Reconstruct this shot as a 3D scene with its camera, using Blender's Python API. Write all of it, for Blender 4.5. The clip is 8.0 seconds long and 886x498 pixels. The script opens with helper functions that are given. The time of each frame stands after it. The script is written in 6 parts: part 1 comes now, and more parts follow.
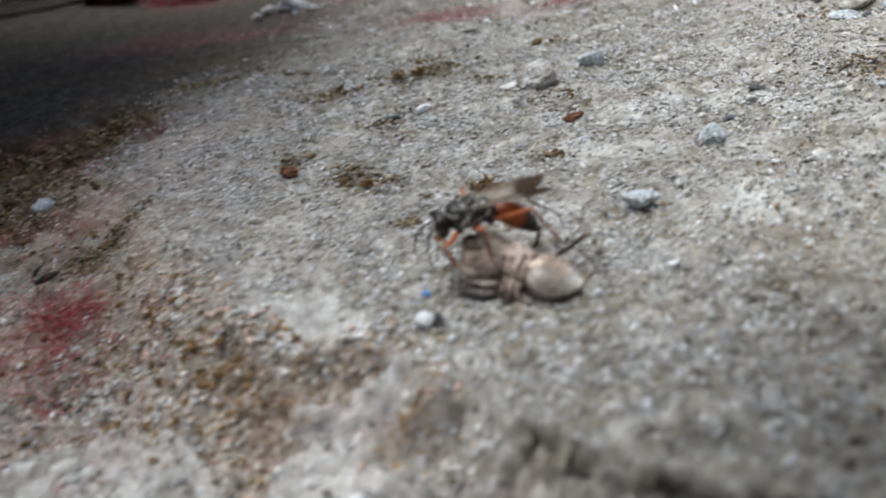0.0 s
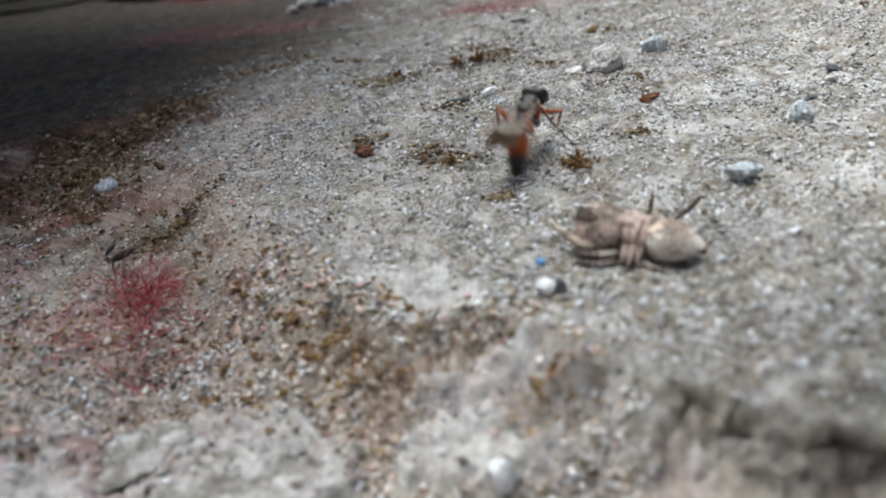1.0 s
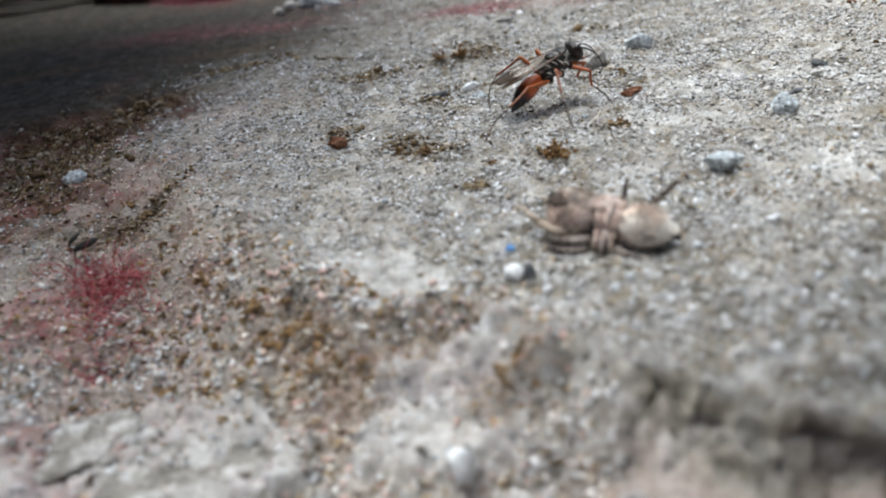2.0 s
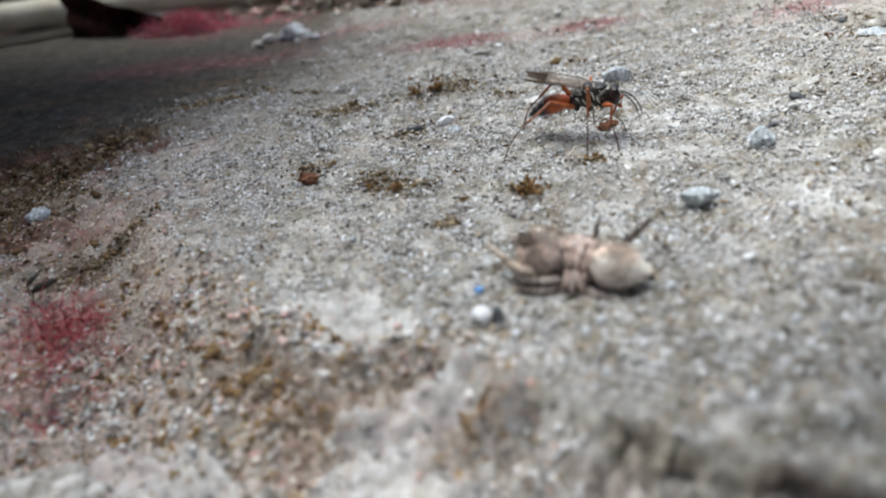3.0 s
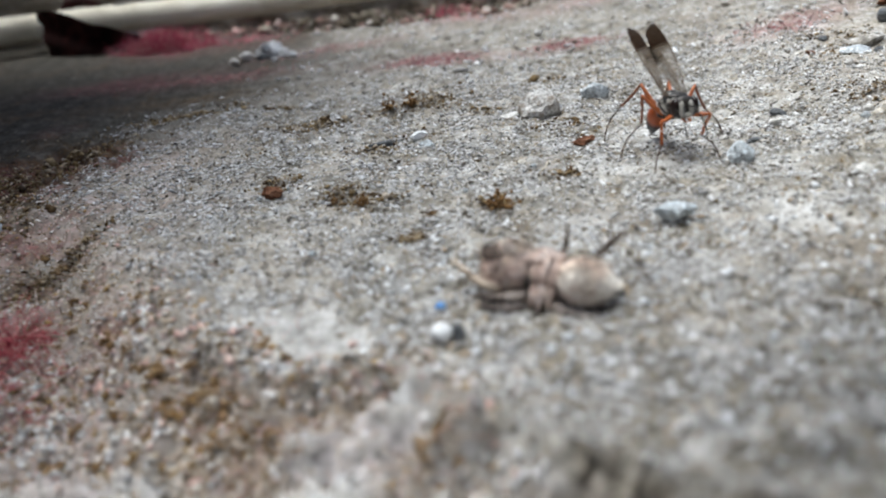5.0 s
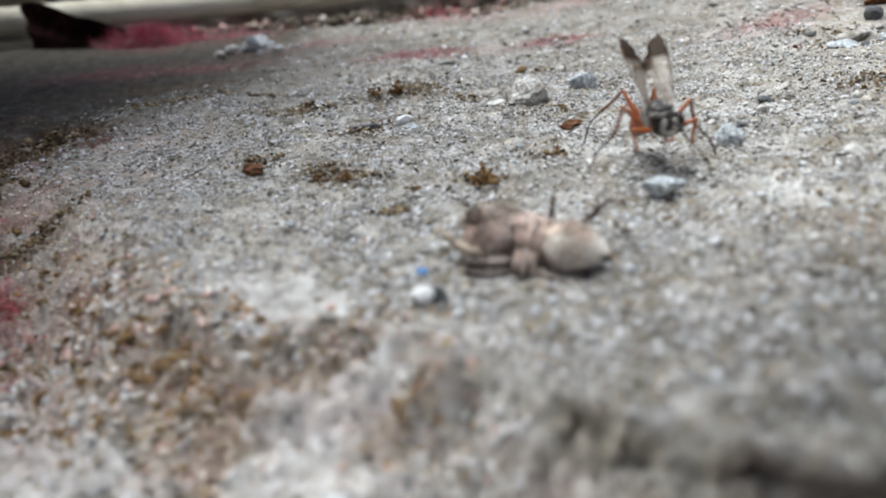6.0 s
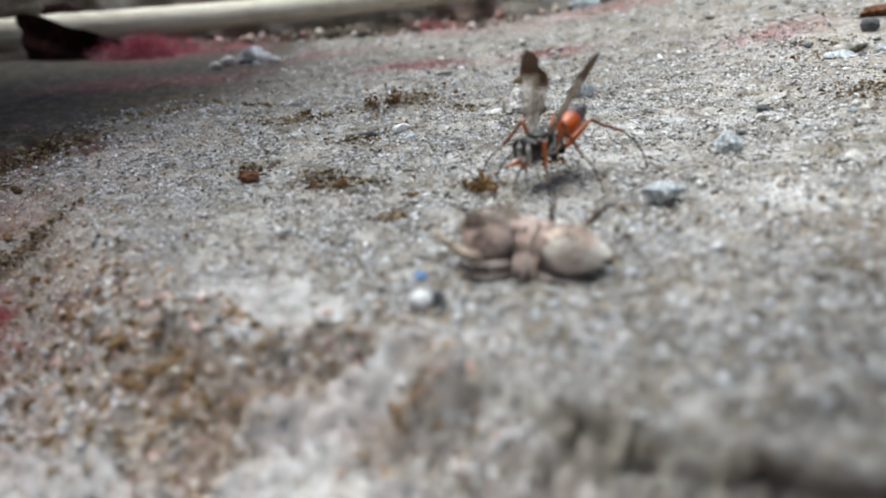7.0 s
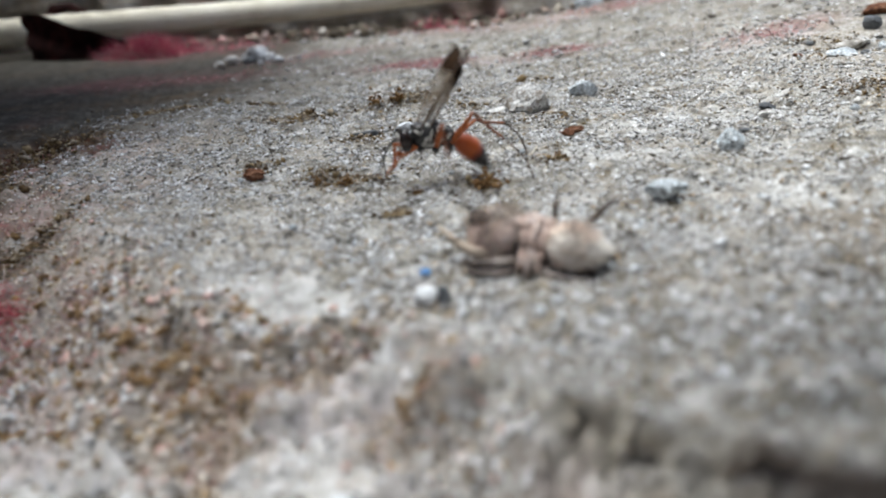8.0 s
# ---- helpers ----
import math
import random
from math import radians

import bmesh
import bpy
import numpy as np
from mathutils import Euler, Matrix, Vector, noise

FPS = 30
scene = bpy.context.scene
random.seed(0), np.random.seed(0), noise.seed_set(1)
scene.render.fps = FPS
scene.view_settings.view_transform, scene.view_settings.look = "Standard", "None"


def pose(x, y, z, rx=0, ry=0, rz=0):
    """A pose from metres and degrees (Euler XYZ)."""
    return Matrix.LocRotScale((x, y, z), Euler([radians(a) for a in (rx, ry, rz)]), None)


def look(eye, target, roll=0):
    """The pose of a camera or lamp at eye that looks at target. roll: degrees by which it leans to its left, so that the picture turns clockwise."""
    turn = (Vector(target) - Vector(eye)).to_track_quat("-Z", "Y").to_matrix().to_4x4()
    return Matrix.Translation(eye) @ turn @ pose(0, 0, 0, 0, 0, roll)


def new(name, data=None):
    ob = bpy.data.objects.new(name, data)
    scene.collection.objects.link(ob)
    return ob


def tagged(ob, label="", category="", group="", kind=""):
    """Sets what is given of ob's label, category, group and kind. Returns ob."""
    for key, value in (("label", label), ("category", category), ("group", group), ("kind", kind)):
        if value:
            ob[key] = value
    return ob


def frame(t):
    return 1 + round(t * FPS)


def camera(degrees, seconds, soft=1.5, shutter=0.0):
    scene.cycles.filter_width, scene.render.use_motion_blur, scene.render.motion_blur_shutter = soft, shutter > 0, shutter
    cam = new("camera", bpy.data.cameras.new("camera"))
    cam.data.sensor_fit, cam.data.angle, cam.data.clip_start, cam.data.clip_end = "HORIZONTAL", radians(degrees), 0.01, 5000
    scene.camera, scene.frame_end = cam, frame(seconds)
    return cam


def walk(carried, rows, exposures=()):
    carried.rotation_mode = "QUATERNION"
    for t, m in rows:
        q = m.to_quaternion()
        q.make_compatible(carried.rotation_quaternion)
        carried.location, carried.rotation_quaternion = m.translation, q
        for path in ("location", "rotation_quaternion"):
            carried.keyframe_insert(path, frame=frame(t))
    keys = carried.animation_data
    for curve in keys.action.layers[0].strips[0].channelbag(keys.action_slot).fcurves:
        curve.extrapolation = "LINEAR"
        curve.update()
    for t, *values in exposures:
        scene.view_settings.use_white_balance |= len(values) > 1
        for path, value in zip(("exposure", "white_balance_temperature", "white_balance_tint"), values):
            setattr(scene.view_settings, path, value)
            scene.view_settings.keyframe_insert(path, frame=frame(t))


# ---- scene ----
# lengths below are in millimetres unless they end in _m; MM turns them into metres
MM = 0.001

cam = camera(58.86, 8.0, soft=1.9, shutter=0.45)
cam.data.dof.use_dof = True
cam.data.dof.focus_distance = 0.056
cam.data.dof.aperture_fstop = 42.0
PATH = [
    (0.0, 0.00000, 0.00000, 0.02274, 58.68, 8.18, -4.95),
    (0.1, -0.00192, -0.00120, 0.02256, 58.90, 7.70, -5.06),
    (0.2, -0.00432, -0.00203, 0.02192, 58.92, 7.51, -5.17),
    (0.3, -0.00651, -0.00215, 0.02092, 58.97, 7.10, -5.39),
    (0.4, -0.00753, -0.00072, 0.02020, 59.06, 6.86, -5.68),
    (0.5, -0.00719, 0.00013, 0.02113, 59.08, 6.98, -5.80),
    (0.6, -0.00712, 0.00017, 0.02114, 59.67, 7.09, -5.84),
    (0.7, -0.00708, 0.00019, 0.02114, 59.80, 7.21, -5.92),
    (0.8, -0.00704, 0.00021, 0.02115, 59.77, 7.31, -6.01),
    (0.9, -0.00701, 0.00022, 0.02115, 59.74, 7.39, -6.04),
    (1.0, -0.00695, 0.00025, 0.02115, 59.59, 7.42, -6.03),
    (1.1, -0.00687, 0.00028, 0.02111, 59.59, 7.41, -6.00),
    (1.2, -0.00677, 0.00031, 0.02100, 59.35, 7.38, -6.06),
    (2.3, -0.00516, 0.00074, 0.01815, 61.98, 6.71, -5.93),
    (2.4, -0.00502, 0.00080, 0.01803, 62.25, 6.68, -6.13),
    (2.5, -0.00489, 0.00087, 0.01799, 62.30, 6.67, -6.36),
    (2.6, -0.00477, 0.00100, 0.01805, 61.96, 6.70, -6.51),
    (2.7, -0.00467, 0.00122, 0.01819, 61.87, 6.76, -6.63),
    (2.8, -0.00457, 0.00148, 0.01836, 62.27, 6.84, -6.74),
    (2.9, -0.00446, 0.00173, 0.01850, 62.52, 6.91, -6.96),
    (3.0, -0.00433, 0.00192, 0.01856, 62.98, 6.94, -6.62),
    (3.1, -0.00414, 0.00205, 0.01846, 63.35, 6.91, -6.94),
    (3.2, -0.00390, 0.00216, 0.01823, 63.59, 6.86, -7.02),
    (3.3, -0.00364, 0.00226, 0.01795, 63.90, 6.79, -6.71),
    (3.4, -0.00339, 0.00237, 0.01771, 63.93, 6.73, -6.94),
    (3.5, -0.00318, 0.00249, 0.01762, 64.04, 6.71, -6.87),
    (3.6, -0.00298, 0.00268, 0.01770, 63.94, 6.74, -7.20),
    (3.7, -0.00278, 0.00291, 0.01789, 64.59, 6.83, -7.14),
    (3.8, -0.00260, 0.00315, 0.01813, 64.46, 6.92, -7.09),
    (3.9, -0.00247, 0.00334, 0.01832, 64.25, 7.01, -7.22),
    (4.0, -0.00242, 0.00343, 0.01841, 64.34, 7.04, -7.07),
    (4.1, -0.00251, 0.00344, 0.01837, 64.90, 7.00, -6.74),
    (4.2, -0.00273, 0.00346, 0.01829, 65.19, 6.90, -6.52),
    (4.3, -0.00299, 0.00347, 0.01818, 65.28, 6.78, -6.66),
    (4.4, -0.00320, 0.00348, 0.01804, 65.31, 6.65, -6.81),
    (4.5, -0.00329, 0.00348, 0.01790, 64.59, 6.56, -6.95),
    (4.6, -0.00328, 0.00347, 0.01776, 64.52, 6.50, -6.98),
    (4.7, -0.00323, 0.00346, 0.01760, 64.48, 6.46, -7.17),
    (4.8, -0.00317, 0.00344, 0.01740, 64.76, 6.42, -7.08),
    (4.9, -0.00310, 0.00341, 0.01718, 64.70, 6.38, -7.16),
    (5.0, -0.00303, 0.00338, 0.01690, 64.95, 6.31, -7.16),
    (5.1, -0.00287, 0.00320, 0.01632, 65.41, 6.00, -7.08),
    (5.2, -0.00274, 0.00304, 0.01578, 65.60, 5.69, -7.17),
    (6.3, -0.00333, 0.00343, 0.01432, 66.80, 4.97, -7.82),
    (6.5, -0.00337, 0.00350, 0.01414, 67.29, 4.88, -7.91),
    (7.0, -0.00335, 0.00363, 0.01377, 67.32, 4.73, -8.05),
    (7.5, -0.00327, 0.00374, 0.01383, 67.31, 4.84, -8.11),
    (8.0, -0.00347, 0.00330, 0.01379, 67.29, 4.91, -7.89),
]
walk(cam, [(t, pose(x, y, z, a, b, c)) for t, x, y, z, a, b, c in PATH], exposures=[(0.0, 0.28), (0.2, 0.22), (0.5, 0.20), (1.0, 0.42), (1.8, 0.52), (2.5, 0.56), (4.0, 0.52), (8.0, 0.56)])

# ---- light: bright overcast, the sun behind thin cloud ----
SUN_EL, SUN_AZ = radians(74), radians(-50)
world = bpy.data.worlds.new("overcast_sky")
world.use_nodes = True
scene.world = world
wn = world.node_tree.nodes
sky = wn.new("ShaderNodeTexSky")
sky.sky_type, sky.sun_disc, sky.sun_elevation, sky.sun_rotation = "NISHITA", False, SUN_EL, SUN_AZ
sky.air_density, sky.dust_density = 1.0, 2.8
wn["Background"].inputs["Strength"].default_value = 0.15
grey = wn.new("ShaderNodeHueSaturation")
grey.inputs["Saturation"].default_value = 0.75
world.node_tree.links.new(sky.outputs["Color"], grey.inputs["Color"])
world.node_tree.links.new(grey.outputs["Color"], wn["Background"].inputs["Color"])
sun_data = bpy.data.lights.new("sun", "SUN")
sun_data.energy, sun_data.angle, sun_data.color = 3.2, radians(46), (0.945, 0.985, 0.975)
sun = new("sun", sun_data)
sun.matrix_world = look((math.sin(SUN_AZ) * math.cos(SUN_EL), math.cos(SUN_AZ) * math.cos(SUN_EL), math.sin(SUN_EL)), (0, 0, 0))


# ---- materials ----
def node_mat(name, rough=0.8, metal=0.0):
    m = bpy.data.materials.new(name)
    m.use_nodes = True
    nt = m.node_tree
    b = nt.nodes["Principled BSDF"]
    b.inputs["Roughness"].default_value, b.inputs["Metallic"].default_value = rough, metal
    return m, nt, b


def coords(nt, kind="Object"):
    return nt.nodes.new("ShaderNodeTexCoord").outputs[kind]


def noise_tex(nt, co, per_mm, detail=4.0, rough=0.6, dist=0.0):
    """A noise whose cells are 1 / per_mm millimetres wide."""
    n = nt.nodes.new("ShaderNodeTexNoise")
    n.inputs["Scale"].default_value = per_mm * 1000
    n.inputs["Detail"].default_value, n.inputs["Roughness"].default_value, n.inputs["Distortion"].default_value = detail, rough, dist
    nt.links.new(co, n.inputs["Vector"])
    return n.outputs["Fac"]


def ramp(nt, fac, stops, mode="LINEAR"):
    r = nt.nodes.new("ShaderNodeValToRGB")
    e = r.color_ramp.elements
    r.color_ramp.interpolation = mode
    while len(e) < len(stops):
        e.new(0.5)
    for k, (p, c) in zip(e, stops):
        k.position = p
        k.color = (*c, 1) if len(c) == 3 else c
    nt.links.new(fac, r.inputs["Fac"])
    return r.outputs["Color"]


def mix(nt, fac, a, b, mode="MIX"):
    n = nt.nodes.new("ShaderNodeMix")
    n.data_type, n.blend_type = "RGBA", mode
    for sock, v in ((n.inputs["Factor"], fac), (n.inputs["A"], a), (n.inputs["B"], b)):
        if isinstance(v, (int, float)):
            sock.default_value = v
        elif isinstance(v, tuple):
            sock.default_value = (*v, 1)
        else:
            nt.links.new(v, sock)
    return n.outputs["Result"]


def calc(nt, op, a, b=0.0, clamp=False):
    n = nt.nodes.new("ShaderNodeMath")
    n.operation, n.use_clamp = op, clamp
    for sock, v in ((n.inputs[0], a), (n.inputs[1], b)):
        if isinstance(v, (int, float)):
            sock.default_value = v
        else:
            nt.links.new(v, sock)
    return n.outputs[0]


def attr(nt, name):
    n = nt.nodes.new("ShaderNodeAttribute")
    n.attribute_name = name
    return n.outputs["Fac"]


def bump(nt, b, fac, mm, strength=1.0):
    n = nt.nodes.new("ShaderNodeBump")
    n.inputs["Distance"].default_value, n.inputs["Strength"].default_value = mm * MM, strength
    nt.links.new(fac, n.inputs["Height"])
    nt.links.new(n.outputs["Normal"], b.inputs["Normal"])


def mottled(name, dark, mid, light, per_mm=2.0, rough=0.75, relief=0.05, spec=0.4, fine=9.0):
    """A surface mottled at two scales."""
    m, nt, b = node_mat(name, rough)
    co = coords(nt)
    a = ramp(nt, noise_tex(nt, co, per_mm, 5), [(0.3, dark), (0.5, mid), (0.72, light)])
    f = noise_tex(nt, co, fine, 3)
    g = ramp(nt, f, [(0.3, (0.6, 0.6, 0.6)), (0.7, (1.25, 1.25, 1.25))])
    nt.links.new(mix(nt, 0.7, a, g, "MULTIPLY"), b.inputs["Base Color"])
    b.inputs["Specular IOR Level"].default_value = spec
    bump(nt, b, f, relief)
    return m


def blotched(name, stops, per_mm):
    """Hairy skin in blotches of several colours."""
    m, nt, b = node_mat(name, 0.75)
    co = coords(nt)
    c = ramp(nt, noise_tex(nt, co, per_mm, 3, 0.5, 0.8), stops)
    f = noise_tex(nt, co, 5.5, 4, 0.65)
    nt.links.new(mix(nt, 0.85, c, ramp(nt, f, [(0.3, (0.45, 0.44, 0.43)), (0.5, (0.95, 0.95, 0.95)), (0.7, (1.3, 1.3, 1.3))]), "MULTIPLY"), b.inputs["Base Color"])
    b.inputs["Specular IOR Level"].default_value = 0.2
    bump(nt, b, f, 0.06)
    return m


def speckled(name, dark, mid, light, dirt=0.0):
    """Broken stone with pale and dark mineral grains, dirt caught in its hollows."""
    m, nt, b = node_mat(name, 0.78)
    co = coords(nt)
    c = ramp(nt, noise_tex(nt, co, 0.8, 5, 0.6, 0.4), [(0.34, dark), (0.5, mid), (0.66, light)])
    g = noise_tex(nt, co, 3.6, 4, 0.65)
    c = mix(nt, 0.9, c, ramp(nt, g, [(0.32, (0.42, 0.42, 0.42)), (0.5, (0.95, 0.95, 0.95)), (0.66, (1.35, 1.35, 1.35))]), "MULTIPLY")
    k = noise_tex(nt, co, 5.5, 2, 0.5)
    c = mix(nt, ramp(nt, k, [(0.62, (0, 0, 0)), (0.68, (0.8, 0.8, 0.8))]), c, (0.82, 0.83, 0.83))
    c = mix(nt, ramp(nt, k, [(0.32, (0.8, 0.8, 0.8)), (0.38, (0, 0, 0))]), c, (0.06, 0.055, 0.05))
    if dirt:
        c = mix(nt, calc(nt, "MULTIPLY", ramp(nt, noise_tex(nt, co, 1.3, 4, 0.7), [(0.44, (0, 0, 0)), (0.58, (1, 1, 1))]), dirt), c, (0.16, 0.115, 0.07))
    nt.links.new(c, b.inputs["Base Color"])
    b.inputs["Specular IOR Level"].default_value = 0.35
    bump(nt, b, calc(nt, "ADD", g, noise_tex(nt, co, 1.6, 5, 0.7)), 0.16, 0.9)
    return m


def ground_material():
    m, nt, b = node_mat("weathered_concrete", 0.9)
    co = coords(nt)
    broad = noise_tex(nt, co, 0.06, 5, 0.6)
    mid = noise_tex(nt, co, 0.55, 6, 0.65, 0.4)
    fine = noise_tex(nt, co, 3.2, 5, 0.7, 0.3)
    speck = noise_tex(nt, co, 6.5, 2, 0.5)
    base = ramp(nt, mid, [(0.34, (0.165, 0.15, 0.125)), (0.44, (0.25, 0.24, 0.215)), (0.54, (0.34, 0.335, 0.32)), (0.66, (0.47, 0.475, 0.48))])
    base = mix(nt, 0.65, base, ramp(nt, broad, [(0.3, (0.72, 0.70, 0.68)), (0.7, (1.22, 1.2, 1.17))]), "MULTIPLY")
    base = mix(nt, 0.85, base, ramp(nt, fine, [(0.3, (0.55, 0.54, 0.525)), (0.5, (0.93, 0.93, 0.925)), (0.7, (1.36, 1.37, 1.38))]), "MULTIPLY")
    hue = noise_tex(nt, co, 0.8, 3, 0.6, 0.5)
    base = mix(nt, 0.8, base, ramp(nt, hue, [(0.34, (1.08, 1.0, 0.86)), (0.5, (1.005, 0.995, 0.97)), (0.66, (0.94, 0.99, 1.05))]), "MULTIPLY")
    grain = noise_tex(nt, co, 1.5, 3, 0.55)
    base = mix(nt, 0.75, base, ramp(nt, grain, [(0.32, (0.46, 0.45, 0.43)), (0.5, (0.97, 0.97, 0.97)), (0.68, (1.48, 1.49, 1.50))]), "MULTIPLY")
    white = ramp(nt, speck, [(0.66, (0, 0, 0)), (0.72, (1, 1, 1))])
    base = mix(nt, calc(nt, "MULTIPLY", white, 0.6), base, (0.72, 0.70, 0.66))
    dark = ramp(nt, speck, [(0.30, (1, 1, 1)), (0.36, (0, 0, 0))])
    base = mix(nt, calc(nt, "MULTIPLY", dark, 0.4), base, (0.08, 0.07, 0.055))
    # pale worn stone, rust-brown moss film, crimson alga, grey silty film and painted shade
    breakup = calc(nt, "MULTIPLY_ADD", mid, 1.6)
    nt.nodes[-1].inputs[2].default_value = -0.3
    tan = calc(nt, "MULTIPLY", attr(nt, "tan"), calc(nt, "MULTIPLY_ADD", mid, 0.9), True)
    base = mix(nt, tan, base, ramp(nt, fine, [(0.30, (0.22, 0.20, 0.165)), (0.5, (0.47, 0.44, 0.39)), (0.68, (0.68, 0.66, 0.62))]))
    patchy = calc(nt, "MULTIPLY_ADD", mid, 2.4)
    nt.nodes[-1].inputs[2].default_value = -0.4
    pale = calc(nt, "MULTIPLY", attr(nt, "pale"), patchy, True)
    base = mix(nt, pale, base, ramp(nt, fine, [(0.3, (0.36, 0.355, 0.335)), (0.5, (0.58, 0.585, 0.575)), (0.72, (0.78, 0.80, 0.81))]))
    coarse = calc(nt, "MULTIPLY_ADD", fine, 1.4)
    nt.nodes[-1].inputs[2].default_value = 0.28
    silt_shade = calc(nt, "MULTIPLY", attr(nt, "silt_shade"), coarse, True)
    base = mix(nt, silt_shade, base, ramp(nt, calc(nt, "MULTIPLY", calc(nt, "ADD", mid, grain), 0.5), [(0.34, (0.018, 0.016, 0.013)), (0.5, (0.048, 0.044, 0.036)), (0.66, (0.095, 0.089, 0.075))]))
    moss = calc(nt, "MULTIPLY", attr(nt, "moss"), calc(nt, "MULTIPLY", breakup, ramp(nt, fine, [(0.35, (0.3, 0.3, 0.3)), (0.6, (1.3, 1.3, 1.3))])), True)
    base = mix(nt, moss, base, ramp(nt, fine, [(0.3, (0.03, 0.018, 0.008)), (0.55, (0.13, 0.075, 0.03)), (0.75, (0.26, 0.17, 0.07))]))
    red = calc(nt, "MULTIPLY", attr(nt, "red"), calc(nt, "MULTIPLY", breakup, ramp(nt, fine, [(0.3, (0.35, 0.35, 0.35)), (0.6, (1.2, 1.2, 1.2))])), True)
    base = mix(nt, red, base, ramp(nt, fine, [(0.3, (0.14, 0.03, 0.04)), (0.6, (0.38, 0.10, 0.12)), (0.8, (0.55, 0.24, 0.25))]))
    nt.links.new(base, b.inputs["Base Color"])
    b.inputs["Specular IOR Level"].default_value = 0.25
    h = calc(nt, "ADD", calc(nt, "MULTIPLY", fine, 0.7), calc(nt, "MULTIPLY", speck, 0.3))
    bump(nt, b, h, 0.18, 0.85)
    return m


def island_material(name, stops, rough=0.85, spec=0.3):
    """Loose bits, each with a colour of its own."""
    m, nt, b = node_mat(name, rough)
    geo = nt.nodes.new("ShaderNodeNewGeometry")
    c = ramp(nt, geo.outputs["Random Per Island"], stops)
    f = noise_tex(nt, coords(nt), 8, 3)
    nt.links.new(mix(nt, 0.6, c, ramp(nt, f, [(0.3, (0.65, 0.65, 0.65)), (0.7, (1.25, 1.25, 1.25))]), "MULTIPLY"), b.inputs["Base Color"])
    b.inputs["Specular IOR Level"].default_value = spec
    return m


def along(nt, axis, lo, hi):
    """0 to 1 from lo to hi millimetres along one axis of the part's own space."""
    sep = nt.nodes.new("ShaderNodeSeparateXYZ")
    nt.links.new(coords(nt), sep.inputs[0])
    r = nt.nodes.new("ShaderNodeMapRange")
    r.inputs["From Min"].default_value, r.inputs["From Max"].default_value = lo * MM, hi * MM
    nt.links.new(sep.outputs[axis], r.inputs["Value"])
    return r.outputs["Result"]


def gaster_material():
    m, nt, b = node_mat("red_and_black_gaster", 0.38)
    u = along(nt, "Y", 0.0, -3.2)
    wob = calc(nt, "ADD", u, calc(nt, "MULTIPLY", calc(nt, "SUBTRACT", noise_tex(nt, coords(nt), 1.5, 2), 0.5), 0.12))
    c = ramp(nt, wob, [(0.0, (0.02, 0.012, 0.01)), (0.05, (0.38, 0.070, 0.012)), (0.44, (0.50, 0.100, 0.015)), (0.53, (0.24, 0.045, 0.018)), (0.62, (0.022, 0.017, 0.018)), (1.0, (0.015, 0.012, 0.013))])
    f = noise_tex(nt, coords(nt), 14, 3)
    c = mix(nt, 0.35, c, ramp(nt, f, [(0.3, (0.6, 0.6, 0.6)), (0.7, (1.2, 1.2, 1.2))]), "MULTIPLY")
    nt.links.new(c, b.inputs["Base Color"])
    b.inputs["Coat Weight"].default_value, b.inputs["Coat Roughness"].default_value = 0.15, 0.4
    bump(nt, b, f, 0.01)
    return m


def thorax_material():
    m, nt, b = node_mat("black_thorax_with_silver_down", 0.5)
    co = coords(nt)
    stretch = nt.nodes.new("ShaderNodeMapping")
    stretch.inputs["Scale"].default_value = (1.6, 0.7, 1.6)
    nt.links.new(co, stretch.inputs["Vector"])
    n = noise_tex(nt, stretch.outputs["Vector"], 1.5, 1.5, 0.45, 0.8)
    c = ramp(nt, n, [(0.46, (0.008, 0.008, 0.008)), (0.545, (0.015, 0.014, 0.013)), (0.56, (0.30, 0.295, 0.27)), (0.58, (0.36, 0.35, 0.32)), (0.595, (0.03, 0.03, 0.028)), (0.8, (0.010, 0.010, 0.010))])
    nt.links.new(c, b.inputs["Base Color"])
    bump(nt, b, noise_tex(nt, co, 16, 3), 0.02)
    return m


def leg_material(name, light, dark):
    m, nt, b = node_mat(name, 0.42)
    n = noise_tex(nt, coords(nt), 3, 3)
    nt.links.new(ramp(nt, n, [(0.3, dark), (0.65, light)]), b.inputs["Base Color"])
    return m


def wing_material(tip, name):
    """Smoky membrane, blackish-brown towards the tip."""
    m, nt, b = node_mat(name, 0.24)
    u = along(nt, "Y", 0.0, -tip)
    w = calc(nt, "ADD", u, calc(nt, "MULTIPLY", calc(nt, "SUBTRACT", noise_tex(nt, coords(nt), 0.8, 2), 0.5), 0.10))
    nt.links.new(ramp(nt, w, [(0.0, (0.34, 0.29, 0.24)), (0.60, (0.30, 0.25, 0.19)), (0.71, (0.035, 0.020, 0.012)), (1.0, (0.055, 0.032, 0.018))]), b.inputs["Base Color"])
    nt.links.new(ramp(nt, w, [(0.0, (0.28, 0.28, 0.28)), (0.58, (0.30, 0.30, 0.30)), (0.70, (0.94, 0.94, 0.94)), (0.94, (0.82, 0.82, 0.82)), (1.0, (0.5, 0.5, 0.5))]), b.inputs["Alpha"])
    nt.links.new(ramp(nt, w, [(0.0, (0.8, 0.8, 0.8)), (0.60, (0.7, 0.7, 0.7)), (0.72, (0.05, 0.05, 0.05))]), b.inputs["Specular IOR Level"])
    bump(nt, b, noise_tex(nt, coords(nt), 2.5, 2), 0.03)
    return m


